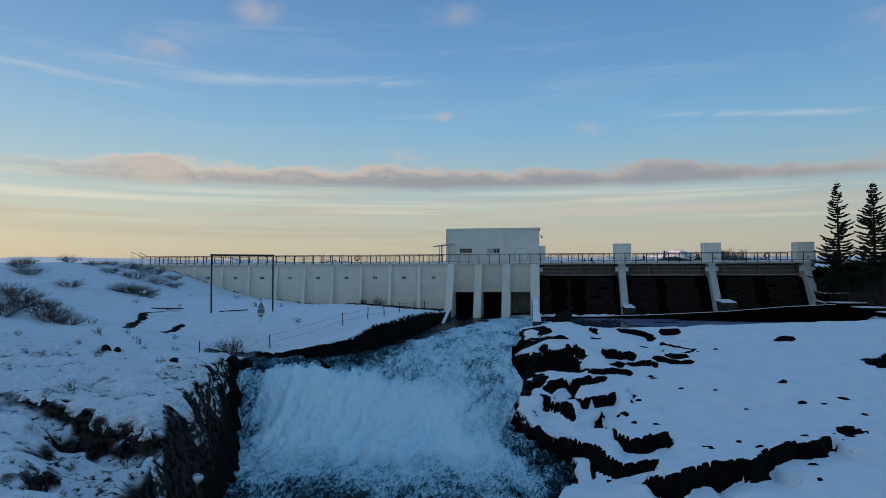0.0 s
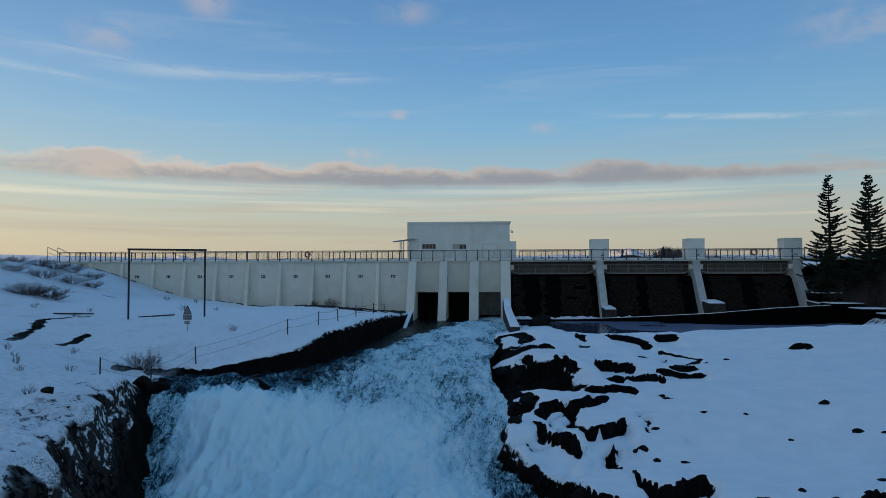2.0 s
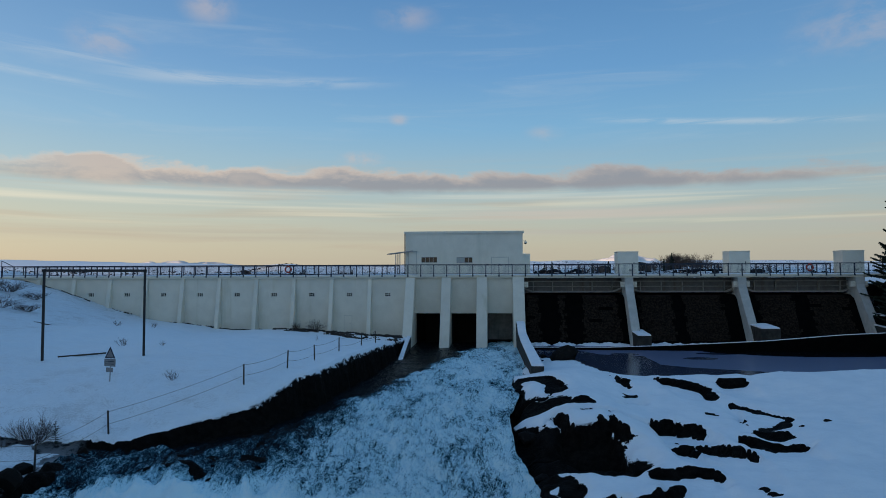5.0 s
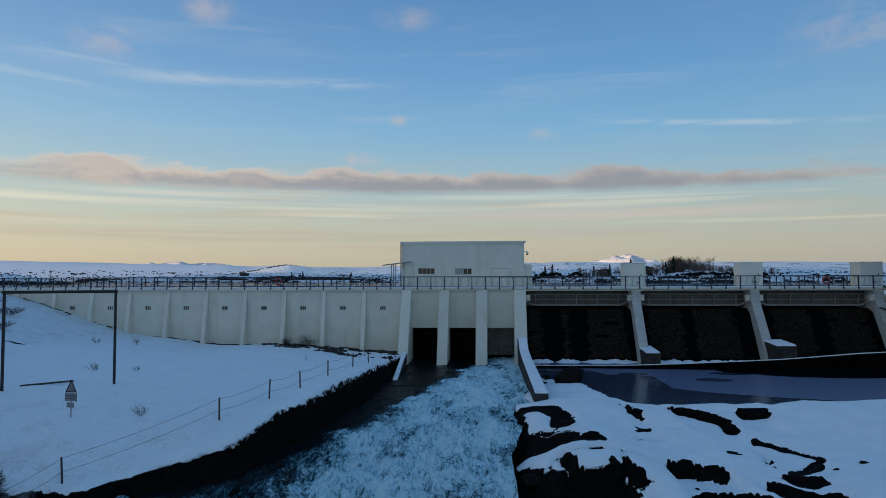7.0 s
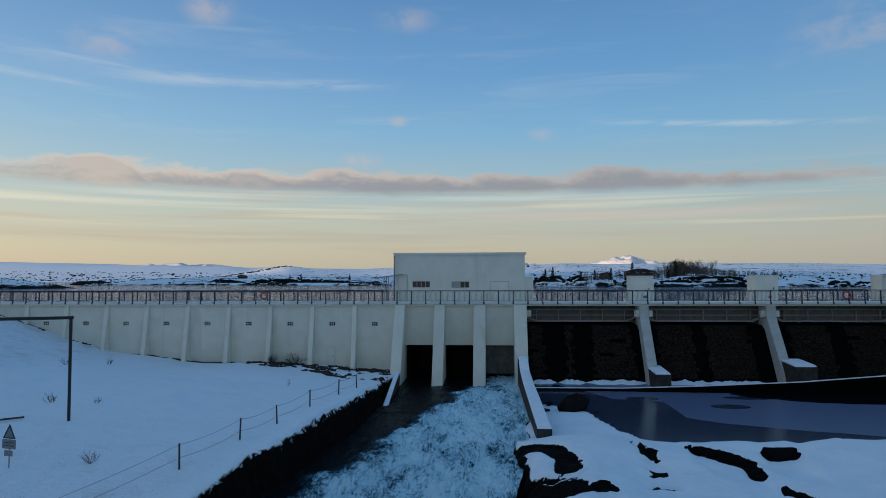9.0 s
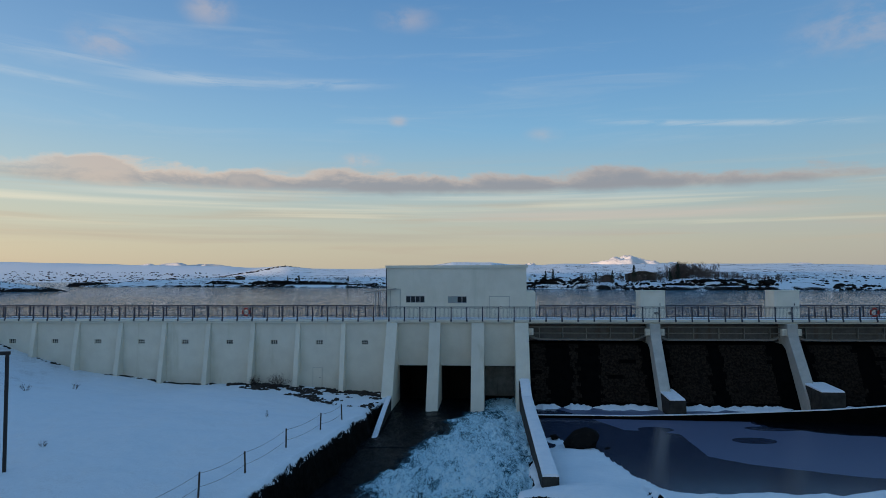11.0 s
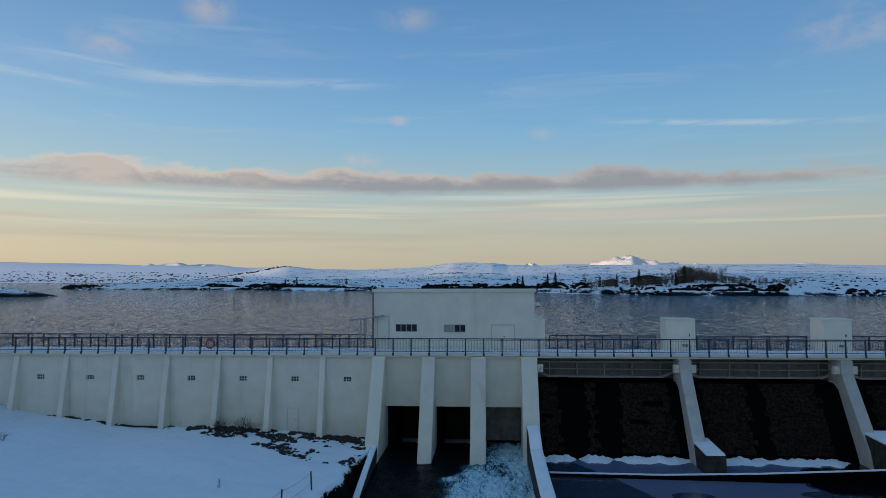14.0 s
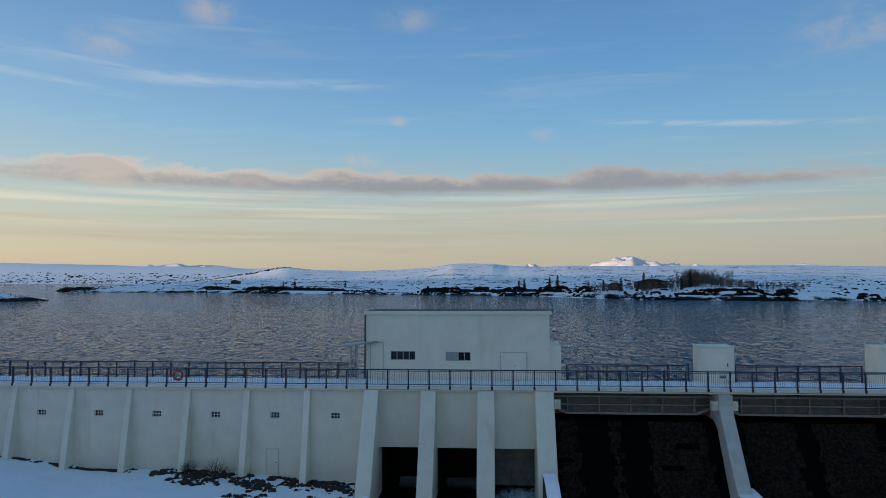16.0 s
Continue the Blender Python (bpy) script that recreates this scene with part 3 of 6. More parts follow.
# ledges of rock under the pillows of snow: lip from west to east, drop on its south side
LEDGES_POOL = [
    ([(7.9, 63.1), (8.8, 62.7), (9.5, 61.9), (10.2, 61.6)], 0.40),
    ([(11.4, 62.8), (13.0, 62.7)], 0.50),
    ([(5.2, 63.6), (5.3, 62.2), (6.0, 61.3)], 0.40),
    ([(3.5, 54.3), (3.6, 53.8), (4.3, 53.1)], 0.45),
    ([(5.7, 55.3), (6.5, 55.6), (8.3, 55.1)], 0.75),
    ([(6.1, 52.7), (7.1, 52.8), (7.2, 52.0)], 0.65),
    ([(7.3, 53.5), (8.3, 52.1), (9.1, 50.6)], 0.40),
    ([(0.7, 55.2), (1.0, 53.9), (2.0, 53.5), (3.3, 53.6)], 0.90),
    ([(10.4, 55.8), (10.1, 54.4), (11.2, 53.4), (12.0, 53.5)], 0.40),
    ([(9.4, 52.9), (10.2, 52.2), (11.9, 52.3)], 0.32),
    ([(1.9, 57.0), (2.8, 57.2)], 0.30),
    ([(19.5, 57.7), (20.9, 57.7)], 0.30),
]
LEDGES_NEAR = [
    ([(3.0, 42.4), (3.4, 41.8), (4.1, 42.4), (5.3, 43.5)], 0.80),
    ([(0.9, 45.0), (1.6, 46.0), (2.6, 46.4)], 0.50),
    ([(2.6, 45.7), (3.9, 46.6), (5.3, 47.9)], 0.30),
    ([(4.2, 49.1), (5.6, 49.2), (7.0, 49.0)], 0.38),
    ([(4.6, 38.2), (4.9, 36.6), (5.9, 36.2), (6.4, 37.1), (7.2, 36.9)], 0.80),
    ([(1.6, 37.6), (2.4, 36.4), (3.5, 34.6), (4.7, 33.1), (6.0, 32.9)], 0.75),
    ([(5.2, 30.8), (5.6, 29.8), (6.3, 29.5), (6.8, 30.1), (8.3, 31.1)], 1.00),
    ([(8.3, 31.1), (9.3, 31.9), (10.1, 31.5), (11.2, 33.2)], 1.20),
    ([(11.2, 33.2), (12.6, 34.4), (13.8, 34.9), (15.3, 36.0)], 0.90),
    ([(0.7, 43.5), (1.6, 42.0), (2.5, 40.6)], 0.60),
    ([(22.6, 48.9), (24.8, 50.9)], 0.60),
    ([(15.9, 37.2), (16.8, 37.3)], 0.35),
]
# trodden marks in the snow: line, depth
SNOW_TRACKS = [([(-28.4, 73.6), (-27.2, 74.7), (-26.4, 73.4)], 0.14), ([(-26.2, 73.4), (-25.2, 74.6), (-24.2, 73.4)], 0.14), ([(-28.0, 72.4), (-24.4, 72.8)], 0.10), ([(-19.6, 70.4), (-16.2, 71.6)], 0.06), ([(-40.0, 66.0), (-27.0, 67.5), (-19.0, 69.0)], 0.05)]
ROCK_LINES = ROCK_CHUTE_SIDE + ROCK_SMALL + ROCK_LEFT
LEDGES = LEDGES_POOL + LEDGES_NEAR


def river_edges(y):
    return np.interp(y, RIVER_Y, RIVER_LEFT), np.interp(y, RIVER_Y, RIVER_RIGHT)


def water_level(x, y):
    """The left side drops over a ledge, the right side runs down a long chute."""
    f = ss(x, -14.0, -5.0)
    lip = np.interp(x, (-21, -15, -10, -5), (1.8, 0.2, -2.0, -2.4))
    return np.interp(y + lip, LEVEL_Y, LEVEL_Z) * (1 - f) + np.interp(y, FALL_Y, FALL_Z) * f


def shore_line(x):
    """How far off the lake's far shore lies, for each x."""
    return np.interp(x, (-2000, -1000, -355, -299, -247, -200, -131, -79, -44, 19, 40, 67, 125, 500, 2000), (2050, 2050, 560, 493, 489, 485, 443, 423, 407, 372, 336, 304, 296, 300, 420))


# the skyline of the near hills: bearing as x over y from the dam's forebay, and its slope
RIDGE_AT = (-0.95, -0.78, -0.64, -0.50, -0.41, -0.37, -0.32, -0.28, -0.20, -0.15, -0.10, -0.06, 0.0, 0.024, 0.075, 0.11, 0.19, 0.35, 0.43, 0.57, 0.8)
RIDGE_UP = (0.024, 0.0235, 0.0215, 0.0200, 0.0188, 0.0165, 0.0198, 0.0157, 0.0140, 0.0156, 0.0181, 0.0240, 0.0240, 0.0210, 0.0190, 0.0205, 0.0190, 0.0190, 0.0183, 0.0150, 0.0145)
# stretches of the far shore with a dark bare scarp, by bearing
SCARPS = [(-0.455, -0.395), (-0.385, -0.225), (-0.108, 0.115), (0.125, 0.15), (0.28, 0.395), (0.41, 0.44)]


def ledge_sides(x, y, line):
    """The distance from a lip and, positive on its south side, the signed distance."""
    best, side = np.full(np.shape(x), 1e9), np.zeros(np.shape(x))
    for (ax, ay), (bx, by) in zip(line, line[1:]):
        dx, dy = bx - ax, by - ay
        f = np.clip(((x - ax) * dx + (y - ay) * dy) / (dx * dx + dy * dy), 0, 1)
        d = np.hypot(x - ax - f * dx, y - ay - f * dy)
        cross = dx * (y - ay) - dy * (x - ax)
        nearer = d < best - 1e-6
        best, side = np.where(nearer, d, best), np.where(nearer, -np.sign(cross), side)
    inside = (x - line[0][0]) * (line[-1][0] - x)
    return best, best * side, ss(inside, -0.8, 0.4)


def left_bank(x, y):
    base = np.interp(y, (0, 12, 18, 23, 26.5, 29, 33.4, 38, 45, 48.7, 52, 55, 58.7, 64, 70, 77, 89), (-1.2, -0.4, 0.25, 0.45, 1.0, 1.2, 1.8, 1.8, 1.7, 1.65, 2.1, 2.55, 2.95, 3.05, 3.0, 2.6, 2.15))
    base = base + 0.07 * np.clip(np.interp(y, RIVER_Y, RIVER_LEFT) - 1.0 - x, 0, 10)
    start = np.interp(y, (10, 20, 34, 56, 75, 89), (-15, -18, -22, -29, -30, -30))
    u = np.maximum(start - x, 0)
    rise = 0.115 * np.minimum(u, 24)
    rise = rise + np.interp(y, (10, 40, 60, 80), (0.3, 0.8, 1.4, 2.6)) * ss(-x, 37, 56)
    # unseen rise past x = -88, added to keep the low sun off the dam
    far = 0.16 * np.maximum(-x - 88, 0)
    dip = -1.2 * np.exp(-(((x + 22.4) / 3.4) ** 2 + ((y - 45.4) / 3.6) ** 2))
    return base + rise + np.minimum(far, 60) + dip


def right_bank(x, y):
    base = np.interp(y, (0, 24, 30, 36, 40, 44, 47, 55, 60, 64, 66), (-2.6, -2.2, -1.5, -1.7, -1.35, -0.35, 0.05, 0.75, 1.5, 2.0, 1.9))
    tilt = 0.045 * np.clip(x - 8, -8, 40)
    knob = 0.9 * np.exp(-(((x - 1.5) / 2.6) ** 2 + ((y - 59.5) / 4.6) ** 2))
    lump = 0.55 * np.exp(-(((x - 3.6) / 2.4) ** 2 + ((y - 41.0) / 1.8) ** 2))
    pad = 0.75 * np.exp(-((x - 2.8) / 2.2) ** 2 - ((y - 54.8) / 2.2) ** 2) + 0.4 * np.exp(-((x - 4) / 5) ** 2 - ((y - 62.3) / 2) ** 2)
    swale = -0.5 * np.exp(-((x - 14) / 4) ** 2 - ((y - 58) / 4) ** 2)
    apron = -0.8 * ss(x, 6.5, 2.5) * ss(y, 34.5, 32.5)
    return base + tilt + knob + lump + pad + swale + apron + np.maximum(x - 46, 0) * 0.05


def height(x, y):
    """The ground's height, the rock mask and the mask of heath tips."""
    wob = 0.55 * fbm(x * 0.35, y * 0.35, 4, 3) + 0.16 * fbm(x * 1.0, y * 1.0, 1, 8)
    lo, hi = river_edges(y)
    dl, dr = x - lo + wob, hi - x + wob
    inside = np.minimum(dl, dr)
    left, right = left_bank(x, y), right_bank(x, y)
    roll = 0.28 * fbm(x * 0.12, y * 0.12, 4, 11)
    dune = 0.10 * fbm(x * 0.5, y * 0.5, 4, 21)
    wild = ss(y, 48, 36)
    left = left + roll + dune + wild * (0.16 * fbm(x * 0.9, y * 0.9, 2, 31) + 0.10 * (1 - 2 * np.abs(fbm(x * 0.45, y * 0.45, 2, 33))))
    right = right + 0.8 * roll + 0.22 * fbm(x * 0.28, y * 0.28, 4, 25)
    level = water_level(x, y)
    lip = np.interp(x, (-21, -15, -10, -5), (1.8, 0.2, -2.0, -2.4))
    shelf = ss(x, -9.0, -12.5) * ss(y + lip, 43.8, 45.4) * ss(y, 63, 57)
    bed = level - 0.9 + shelf * (1.06 + 0.22 * fbm(x * 0.5 + 0.5 * y, y * 0.9, 3, 43))
    # the snow slopes down to a low black edge beside the shelf
    cap = level + np.interp(y, (46, 50, 53, 56, 60, 68), (0.35, 0.55, 1.1, 1.6, 2.2, 6.0)) + 0.24 * np.maximum(-dl, 0)
    left = np.where(y > 45, np.minimum(left, cap + 3 * ss(y, 47.5, 45)), left)
    # rough stepped rock between the water and the snow
    mid = (lo + hi) / 2
    crag = (0.60 * np.abs(fbm(x * 0.6, y * 0.6, 2, 41)) + 0.14 * fbm(x * 1.3, y * 1.3, 1, 47)) * np.where(x < mid, np.interp(y, (46, 52), (1.0, 0.45)), 1.0)
    wide_l = np.interp(y, (18, 24, 34, 44, 50, 56, 90), (2.8, 3.6, 3.0, 2.0, 0.8, 0.8, 0.6))
    wide_r = np.interp(y, (20, 34, 40, 44, 50, 56, 60, 64, 90), (0.8, 0.8, 0.9, 1.5, 3.4, 3.2, 1.8, 0.7, 0.5))
    patch = 0.5 * fbm(x * 0.45, y * 0.45, 3, 53) + 0.30 * fbm(x * 1.2, y * 1.2, 1, 57)
    sl, sr = ss(-dl, -0.3, wide_l), ss(-dr, -0.4, wide_r)
    sl = np.where((y > 16) & (y < 56), sl + 0.03 * np.sin(sl * 22 + 5 * patch) * np.minimum(1, 4 * sl * (1 - sl)), sl)
    zl = bed + (left - bed) * np.clip(sl, 0, 1)
    zr = bed + (right - bed) * sr
    z = np.where(x < mid, zl, zr)
    top = np.interp(y, (20, 42, 48), (0.84, 0.88, 1.0))
    bank_l = (x < mid) * ss(sl + np.interp(y, (46, 52), (0.4, 0.12)) * patch, top, top - 0.28) * ss(-dl, wide_l + 1.0, wide_l - 0.2)
    bank_r = (x >= mid) * ss(sr + 0.5 * patch, 1.0, 0.70) * ss(-dr, wide_r + 0.9, wide_r - 0.3)
    rock = np.maximum(bank_l * np.interp(y, (17, 30, 44, 48), (0.95, 0.90, 1.0, 1.4)), 1.35 * bank_r)
    z = z + np.maximum(bank_l, bank_r) * (crag - 0.25)
    wx, wy = x + 0.5 * fbm(x * 0.8, y * 0.8, 3, 61, 0.6), y + 0.5 * fbm(x * 0.8, y * 0.8, 3, 67, 0.6)
    for line, width, deep in ROCK_LINES:
        xs, ys = zip(*line)
        m = (x > min(xs) - 4) & (x < max(xs) + 4) & (y > min(ys) - 4) & (y < max(ys) + 4)
        d = near_line(wx[m], wy[m], line)
        z[m] -= deep * ss(d, width * 1.6, width * 0.5) * (0.7 + 0.6 * crag[m])
        rock[m] = np.maximum(rock[m], (1.2 if width > 0.5 else 0.9) * ss(d, width * 1.45, width * 0.5))
    for line, drop in LEDGES:
        xs, ys = zip(*line)
        m = (x > min(xs) - 5) & (x < max(xs) + 5) & (y > min(ys) - 5) & (y < max(ys) + 5)
        d, s, within = ledge_sides(wx[m], wy[m], line)
        bulge = 0.10 * ss(s, -1.4, -0.3) * within
        z[m] += bulge * (s < 0.05) - 0.7 * drop * ss(s, -0.12, 0.30) * ss(s, 4.2, 0.9) * within
        rock[m] = np.maximum(rock[m], 1.2 * ss(s, -0.20, -0.04) * ss(s, 0.50 + 0.5 * patch[m], 0.28) * within)
    # black cracks between the pillows of snow beside the chute
    crease = ss(np.abs(fbm(x * 0.26, y * 0.30, 3, 141)), 0.075, 0.02) * ss(x, 9.5, 6.0) * ss(y, 37, 40) * ss(y, 62, 58) * (x > mid) * ss(fbm(x * 0.35, y * 0.35, 2, 143), -0.15, 0.15)
    z = z - 0.35 * crease
    rock = np.maximum(rock, 0.85 * crease)
    wild_rock = (x < mid) * ss(-dl, 0.5, 2.5) * wild * ss(fbm(x * 0.4, y * 0.4, 3, 63) + 0.4 * vnoise(x * 1.2, y * 1.2, 64), 0.26, 0.54)
    rock = np.maximum(rock, 0.72 * wild_rock)
    clump = ss(fbm(x * 1.2, y * 1.2, 2, 171) + 0.35 * fbm(x * 0.25, y * 0.25, 2, 173), 0.20, 0.42) * ss(y, 40, 27) * (x < mid) * ss(-dl, 0.8, 2.5)
    rock = np.maximum(rock, 0.9 * clump)
    z = z - 0.10 * clump
    z = z - 0.15 * wild_rock
    for line, deep in SNOW_TRACKS:
        z = z - deep * ss(near_line(x, y, line), 0.5, 0.05) * 0.5
    # the shallow bed of the iced pool below the spillway
    shore = 64.3 + 0.35 * fbm(x * 0.5, y * 0.0, 3, 71) + np.interp(x, (0, 1.5, 2.6, 4.0, 5.0, 6.5, 60), (14, 12.5, 9.8, 8.0, 3.0, 0, -1.0))
    pool = ss(y - shore, -0.5, 0.6) * ss(x, 0.4, 1.0) * ss(x, 43, 40) * ss(y, 91, 90)
    z = z * (1 - pool) + pool * 0.9
    rock = rock * (1 - 0.8 * pool)
    # the bank of the right abutment under the spruces
    abut = ss(x, 33.5, 37.5) * ss(y, 70.5, 73.0)
    z = z * (1 - abut) + abut * (2.7 + 0.25 * roll + 5.8 * ss(y, 84.5, 90.5) + 1.4 * ss(x, 38, 46))
    rock = np.maximum(rock, abut * np.maximum(ss(x, 38.5, 35.0), ss(y, 81.5, 84.0)) * 0.9)
    # behind the dam: the lake's bed, its shores and the land beyond
    s = shore_line(x) + 7 * fbm(x * 0.03, y * 0.004, 3, 81)
    inland = y - s
    away = np.maximum(y - 45.5, 40.0)
    bearing = (x + 3.2) / away
    ridge = 15.5 + np.hypot(x + 3.2, away) * np.interp(bearing, RIDGE_AT, RIDGE_UP)
    low = 7.0 + 2.2 * ss(inland, -6, 9) + 3.2 * ss(inland, 8, 130) + 1.6 * fbm(x * 0.012, y * 0.006, 5, 83) * ss(inland, 10, 120)
    land = low + np.maximum(ridge - low, 0) * ss(inland, 60, 1000) * (1 + 0.05 * fbm(x * 0.006, y * 0.002, 4, 85))
    scarp = np.zeros(np.shape(x))
    for b0, b1 in SCARPS:
        scarp = np.maximum(scarp, ss(bearing, b0, b0 + 0.012) * ss(bearing, b1, b1 - 0.012))
    land = land + 2.0 * np.exp(-(((x - 72) / 46) ** 2 + ((y - 362) / 34) ** 2))
    set_back = inland - 10 - 9 * fbm(x * 0.025, y * 0.0, 3, 88) - 4 * fbm(x * 0.12, y * 0.02, 2, 89)
    land = land + 1.6 * scarp * ss(set_back, 0, 3) * ss(set_back, 60, 10)
    bedz = 3.0 + 4.0 * ss(inland, -40, 0)
    lake = np.where(inland > -40, np.where(inland > -6, land, bedz), 3.0)
    spit = np.exp(-(((x + 250) / 64) ** 4 + ((y - 303) / 13) ** 2))
    lake = np.maximum(lake, 5.5 + 6.6 * spit + 1.0 * spit * fbm(x * 0.1, y * 0.1, 3, 87))
    west = ss(-x, 56.5, 60.0) * ss(inland, 5, -20)
    keep = ss(y, 106, 94) * west
    lake = lake * (1 - keep) + keep * (left + 0.6)
    east = ss(x, 38, 44) * ss(y, 130, 104)
    lake = lake * (1 - east) + east * 9.0
    intake = ss(x, -12.2, -11.6) * ss(x, 1.2, 0.7) * ss(y, 100.5, 99.5)
    lake = lake * (1 - intake) + intake * -0.5
    behind = ss(y, 89.6, 91.4)
    z = z * (1 - behind) + behind * lake
    rim = ss(inland, -7, -2) * ss(inland, 10, 1) * (0.62 + 0.5 * fbm(x * 0.06, y * 0.05, 3, 91) + 0.6 * fbm(x * 0.17, y * 0.13, 2, 92))
    rim = np.maximum(rim, 1.5 * scarp * ss(set_back, -2.0, 0.0) * ss(set_back - 4 * fbm(x * 0.09, y * 0.03, 3, 90), 4.5, 2.0))
    rim = np.maximum(rim, 1.3 * np.exp(-((x + 338) / 20) ** 2 - ((y - 556) / 30) ** 2) * ss(fbm(x * 0.12, y * 0.07, 2, 97), -0.3, 0.1))
    rim = rim + 0.9 * ss(spit, 0.24, 0.31) * ss(spit, 0.68, 0.42)
    heath = ss(inland, 10, 40) * (0.16 + 0.30 * fbm(x * 0.03, y * 0.012, 4, 95) + 0.42 * fbm(x * 0.12, y * 0.05, 3, 96)) * ss(y, 3300, 1100)
    rock = rock * (1 - behind) + behind * np.clip(np.maximum(rim, heath), 0, 1)
    tuft = (x < mid) * ss(-dl, 0.5, 2.0) * np.clip(np.interp(y, (12, 30, 40, 50, 62, 88), (1.0, 1.0, 0.8, 0.3, 0.10, 0.05)) + 0.45 * ss(-x, 34, 44), 0, 1)
    return z, np.clip(rock, 0, 1.4), tuft * (1 - behind)


def steps(lo, hi, at, size):
    """Places from lo to hi whose spacing is read off between the marks."""
    out = [lo]
    while out[-1] < hi:
        out.append(out[-1] + float(np.interp(out[-1], at, size)))
    return np.array(out)


def build_ground():
    xs = steps(-2600, 2600, (-2600, -700, -420, -340, -80, -58, -26, -23, 15, 17, 40, 56, 210, 270, 2600), (130, 14, 8, 4, 4, 0.32, 0.32, 0.18, 0.18, 0.30, 0.30, 3, 3, 8, 130))
    ys = steps(-400, 3300, (-400, 0, 15, 18, 24, 27, 63, 66, 91, 100, 280, 290, 510, 640, 900, 1300, 3300), (40, 4, 0.32, 0.22, 0.22, 0.17, 0.17, 0.30, 0.32, 1.6, 3, 1.5, 1.5, 3.5, 8, 14, 70))
    gx, gy = np.meshgrid(xs, ys)
    z, rock, tuft = height(gx, gy)
    ob = grid_object("ground", xs, ys, z, GROUND, {"rock": rock, "tuft": tuft, "far": ss(gy, 95, 110)})
    # push the rock faces in and out in beds and blocks
    slope = np.hypot(np.gradient(z, axis=1) / np.gradient(gx, axis=1), np.gradient(z, axis=0) / np.gradient(gy, axis=0))
    face = ss(slope, 0.6, 1.6) * (gy < 88) * np.where(gx < -9, np.interp(gy, (46, 52), (0.4, 0.2)), 0.2)
    bed = 0.10 * np.sin(z * 5.2 + 2.0 * fbm(gx * 0.4, gy * 0.4, 2, 151)) + 0.22 * fbm(gy * 0.8 + gx * 0.3, z * 1.1, 2, 153)
    bed2 = 0.22 * fbm(gx * 0.9 - gy * 0.2, z * 1.0 + 7, 2, 157)
    co = np.stack([gx + face * bed, gy + face * bed2, z], -1)
    ob.data.vertices.foreach_set("co", co.reshape(-1).astype(np.float32))
    ob.data.update()
    tagged(ob, "snow-covered river banks with black lava rock showing through", "ground", kind="structure")


def ground_z(x, y):
    z, _, _ = height(np.array([float(x)]), np.array([float(y)]))
    return float(z[0])


build_ground()


def build_river():
    ys = np.concatenate([np.arange(-60, 30, 0.5), np.arange(30, 60, 0.13), np.arange(60, 91.2, 0.17)])
    u = np.linspace(0, 1, 190)
    lo, hi = river_edges(ys)
    lo, hi = lo - 1.4, hi + 1.6
    hi = np.where(ys > 62.5, np.minimum(hi, 0.15), hi)
    lo = np.where(ys > 74, np.maximum(lo, -11.2), lo)
    gx = lo[:, None] + (hi - lo)[:, None] * u[None, :]
    gy = np.repeat(ys[:, None], len(u), 1)
    # the falls' crest bows upstream in the middle
    crest = gy - 0.5 * np.sin(gx * 0.45) - 1.2 * fbm(gx * 0.28, gy * 0.0, 3, 105)
    z = water_level(gx, crest)
    # white water: a jet out of the last intake bay that widens to the whole river
    front = np.interp(gy, (47, 50, 55, 60, 65, 71, 78, 85, 88), (-30, -15.8, -13.4, -11.7, -9.9, -8.3, -7.0, -4.7, -3.5))
    jet = ss(gx - front + 0.8 * fbm(gx * 0.5, gy * 0.5, 3, 107), -0.6, 2.0)
    fall = ss(gy, 49, 43.5) * ss(gy, 34.5, 37.5)
    foam = np.clip(0.80 * jet + 0.30 * fall, 0, 1.35)
    ledge = ss(gx, -9.5, -13.0) * ss(gy + np.interp(gx, (-21, -15, -10), (1.8, 0.2, -2.0)), 43.8, 45.6) * ss(gy, 62, 56)
    foam = foam * (1 - 0.72 * ledge)
    width = ss(gx - np.interp(gy, RIVER_Y, RIVER_LEFT), -0.5, 2.2) * ss(np.interp(gy, RIVER_Y, RIVER_RIGHT) - gx, 0.0, 4.5)
    foam = foam * (1 - 0.34 * fall * (1 - width))
    mist = fall * width * ss(gy, 35.5, 38.5)
    calm = np.maximum(ss(gy, 35.0, 28.5), ss(gx, -0.6, 1.4) * ss(gy, 41, 38))
    foam = foam * (1 - calm) + calm * (0.34 + 0.25 * fbm(gx * 0.3, gy * 0.3, 3, 109))
    rough = 0.04 + 0.25 * jet * ss(gy, 84, 66) + 0.32 * fall
    billow = 1 - 2.2 * np.abs(fbm(gx * 0.6, gy * np.where(gy < 50, 0.22, 0.40), 5, 111, 0.55))
    small = 1 - 2.0 * np.abs(fbm(gx * 1.7, gy * 1.2, 4, 117, 0.55))
    z = z + rough * (0.85 * billow + 0.38 * small) + (0.03 + 0.13 * jet * (1 - 0.5 * fall)) * (1 - 2 * np.abs(fbm(gx * 2.0, gy * 1.5, 2, 121)))
    ny, nx = gx.shape
    co = np.stack([gx, gy, z], -1)
    ob = grid_object("river", np.arange(nx), np.arange(ny), z, RIVER, {"foam": foam, "mist": mist})
    ob.data.vertices.foreach_set("co", co.reshape(-1).astype(np.float32))
    ob.data.update()
    tagged(ob, "white foaming river rapids and waterfall below the dam", "river", kind="structure")


build_river()


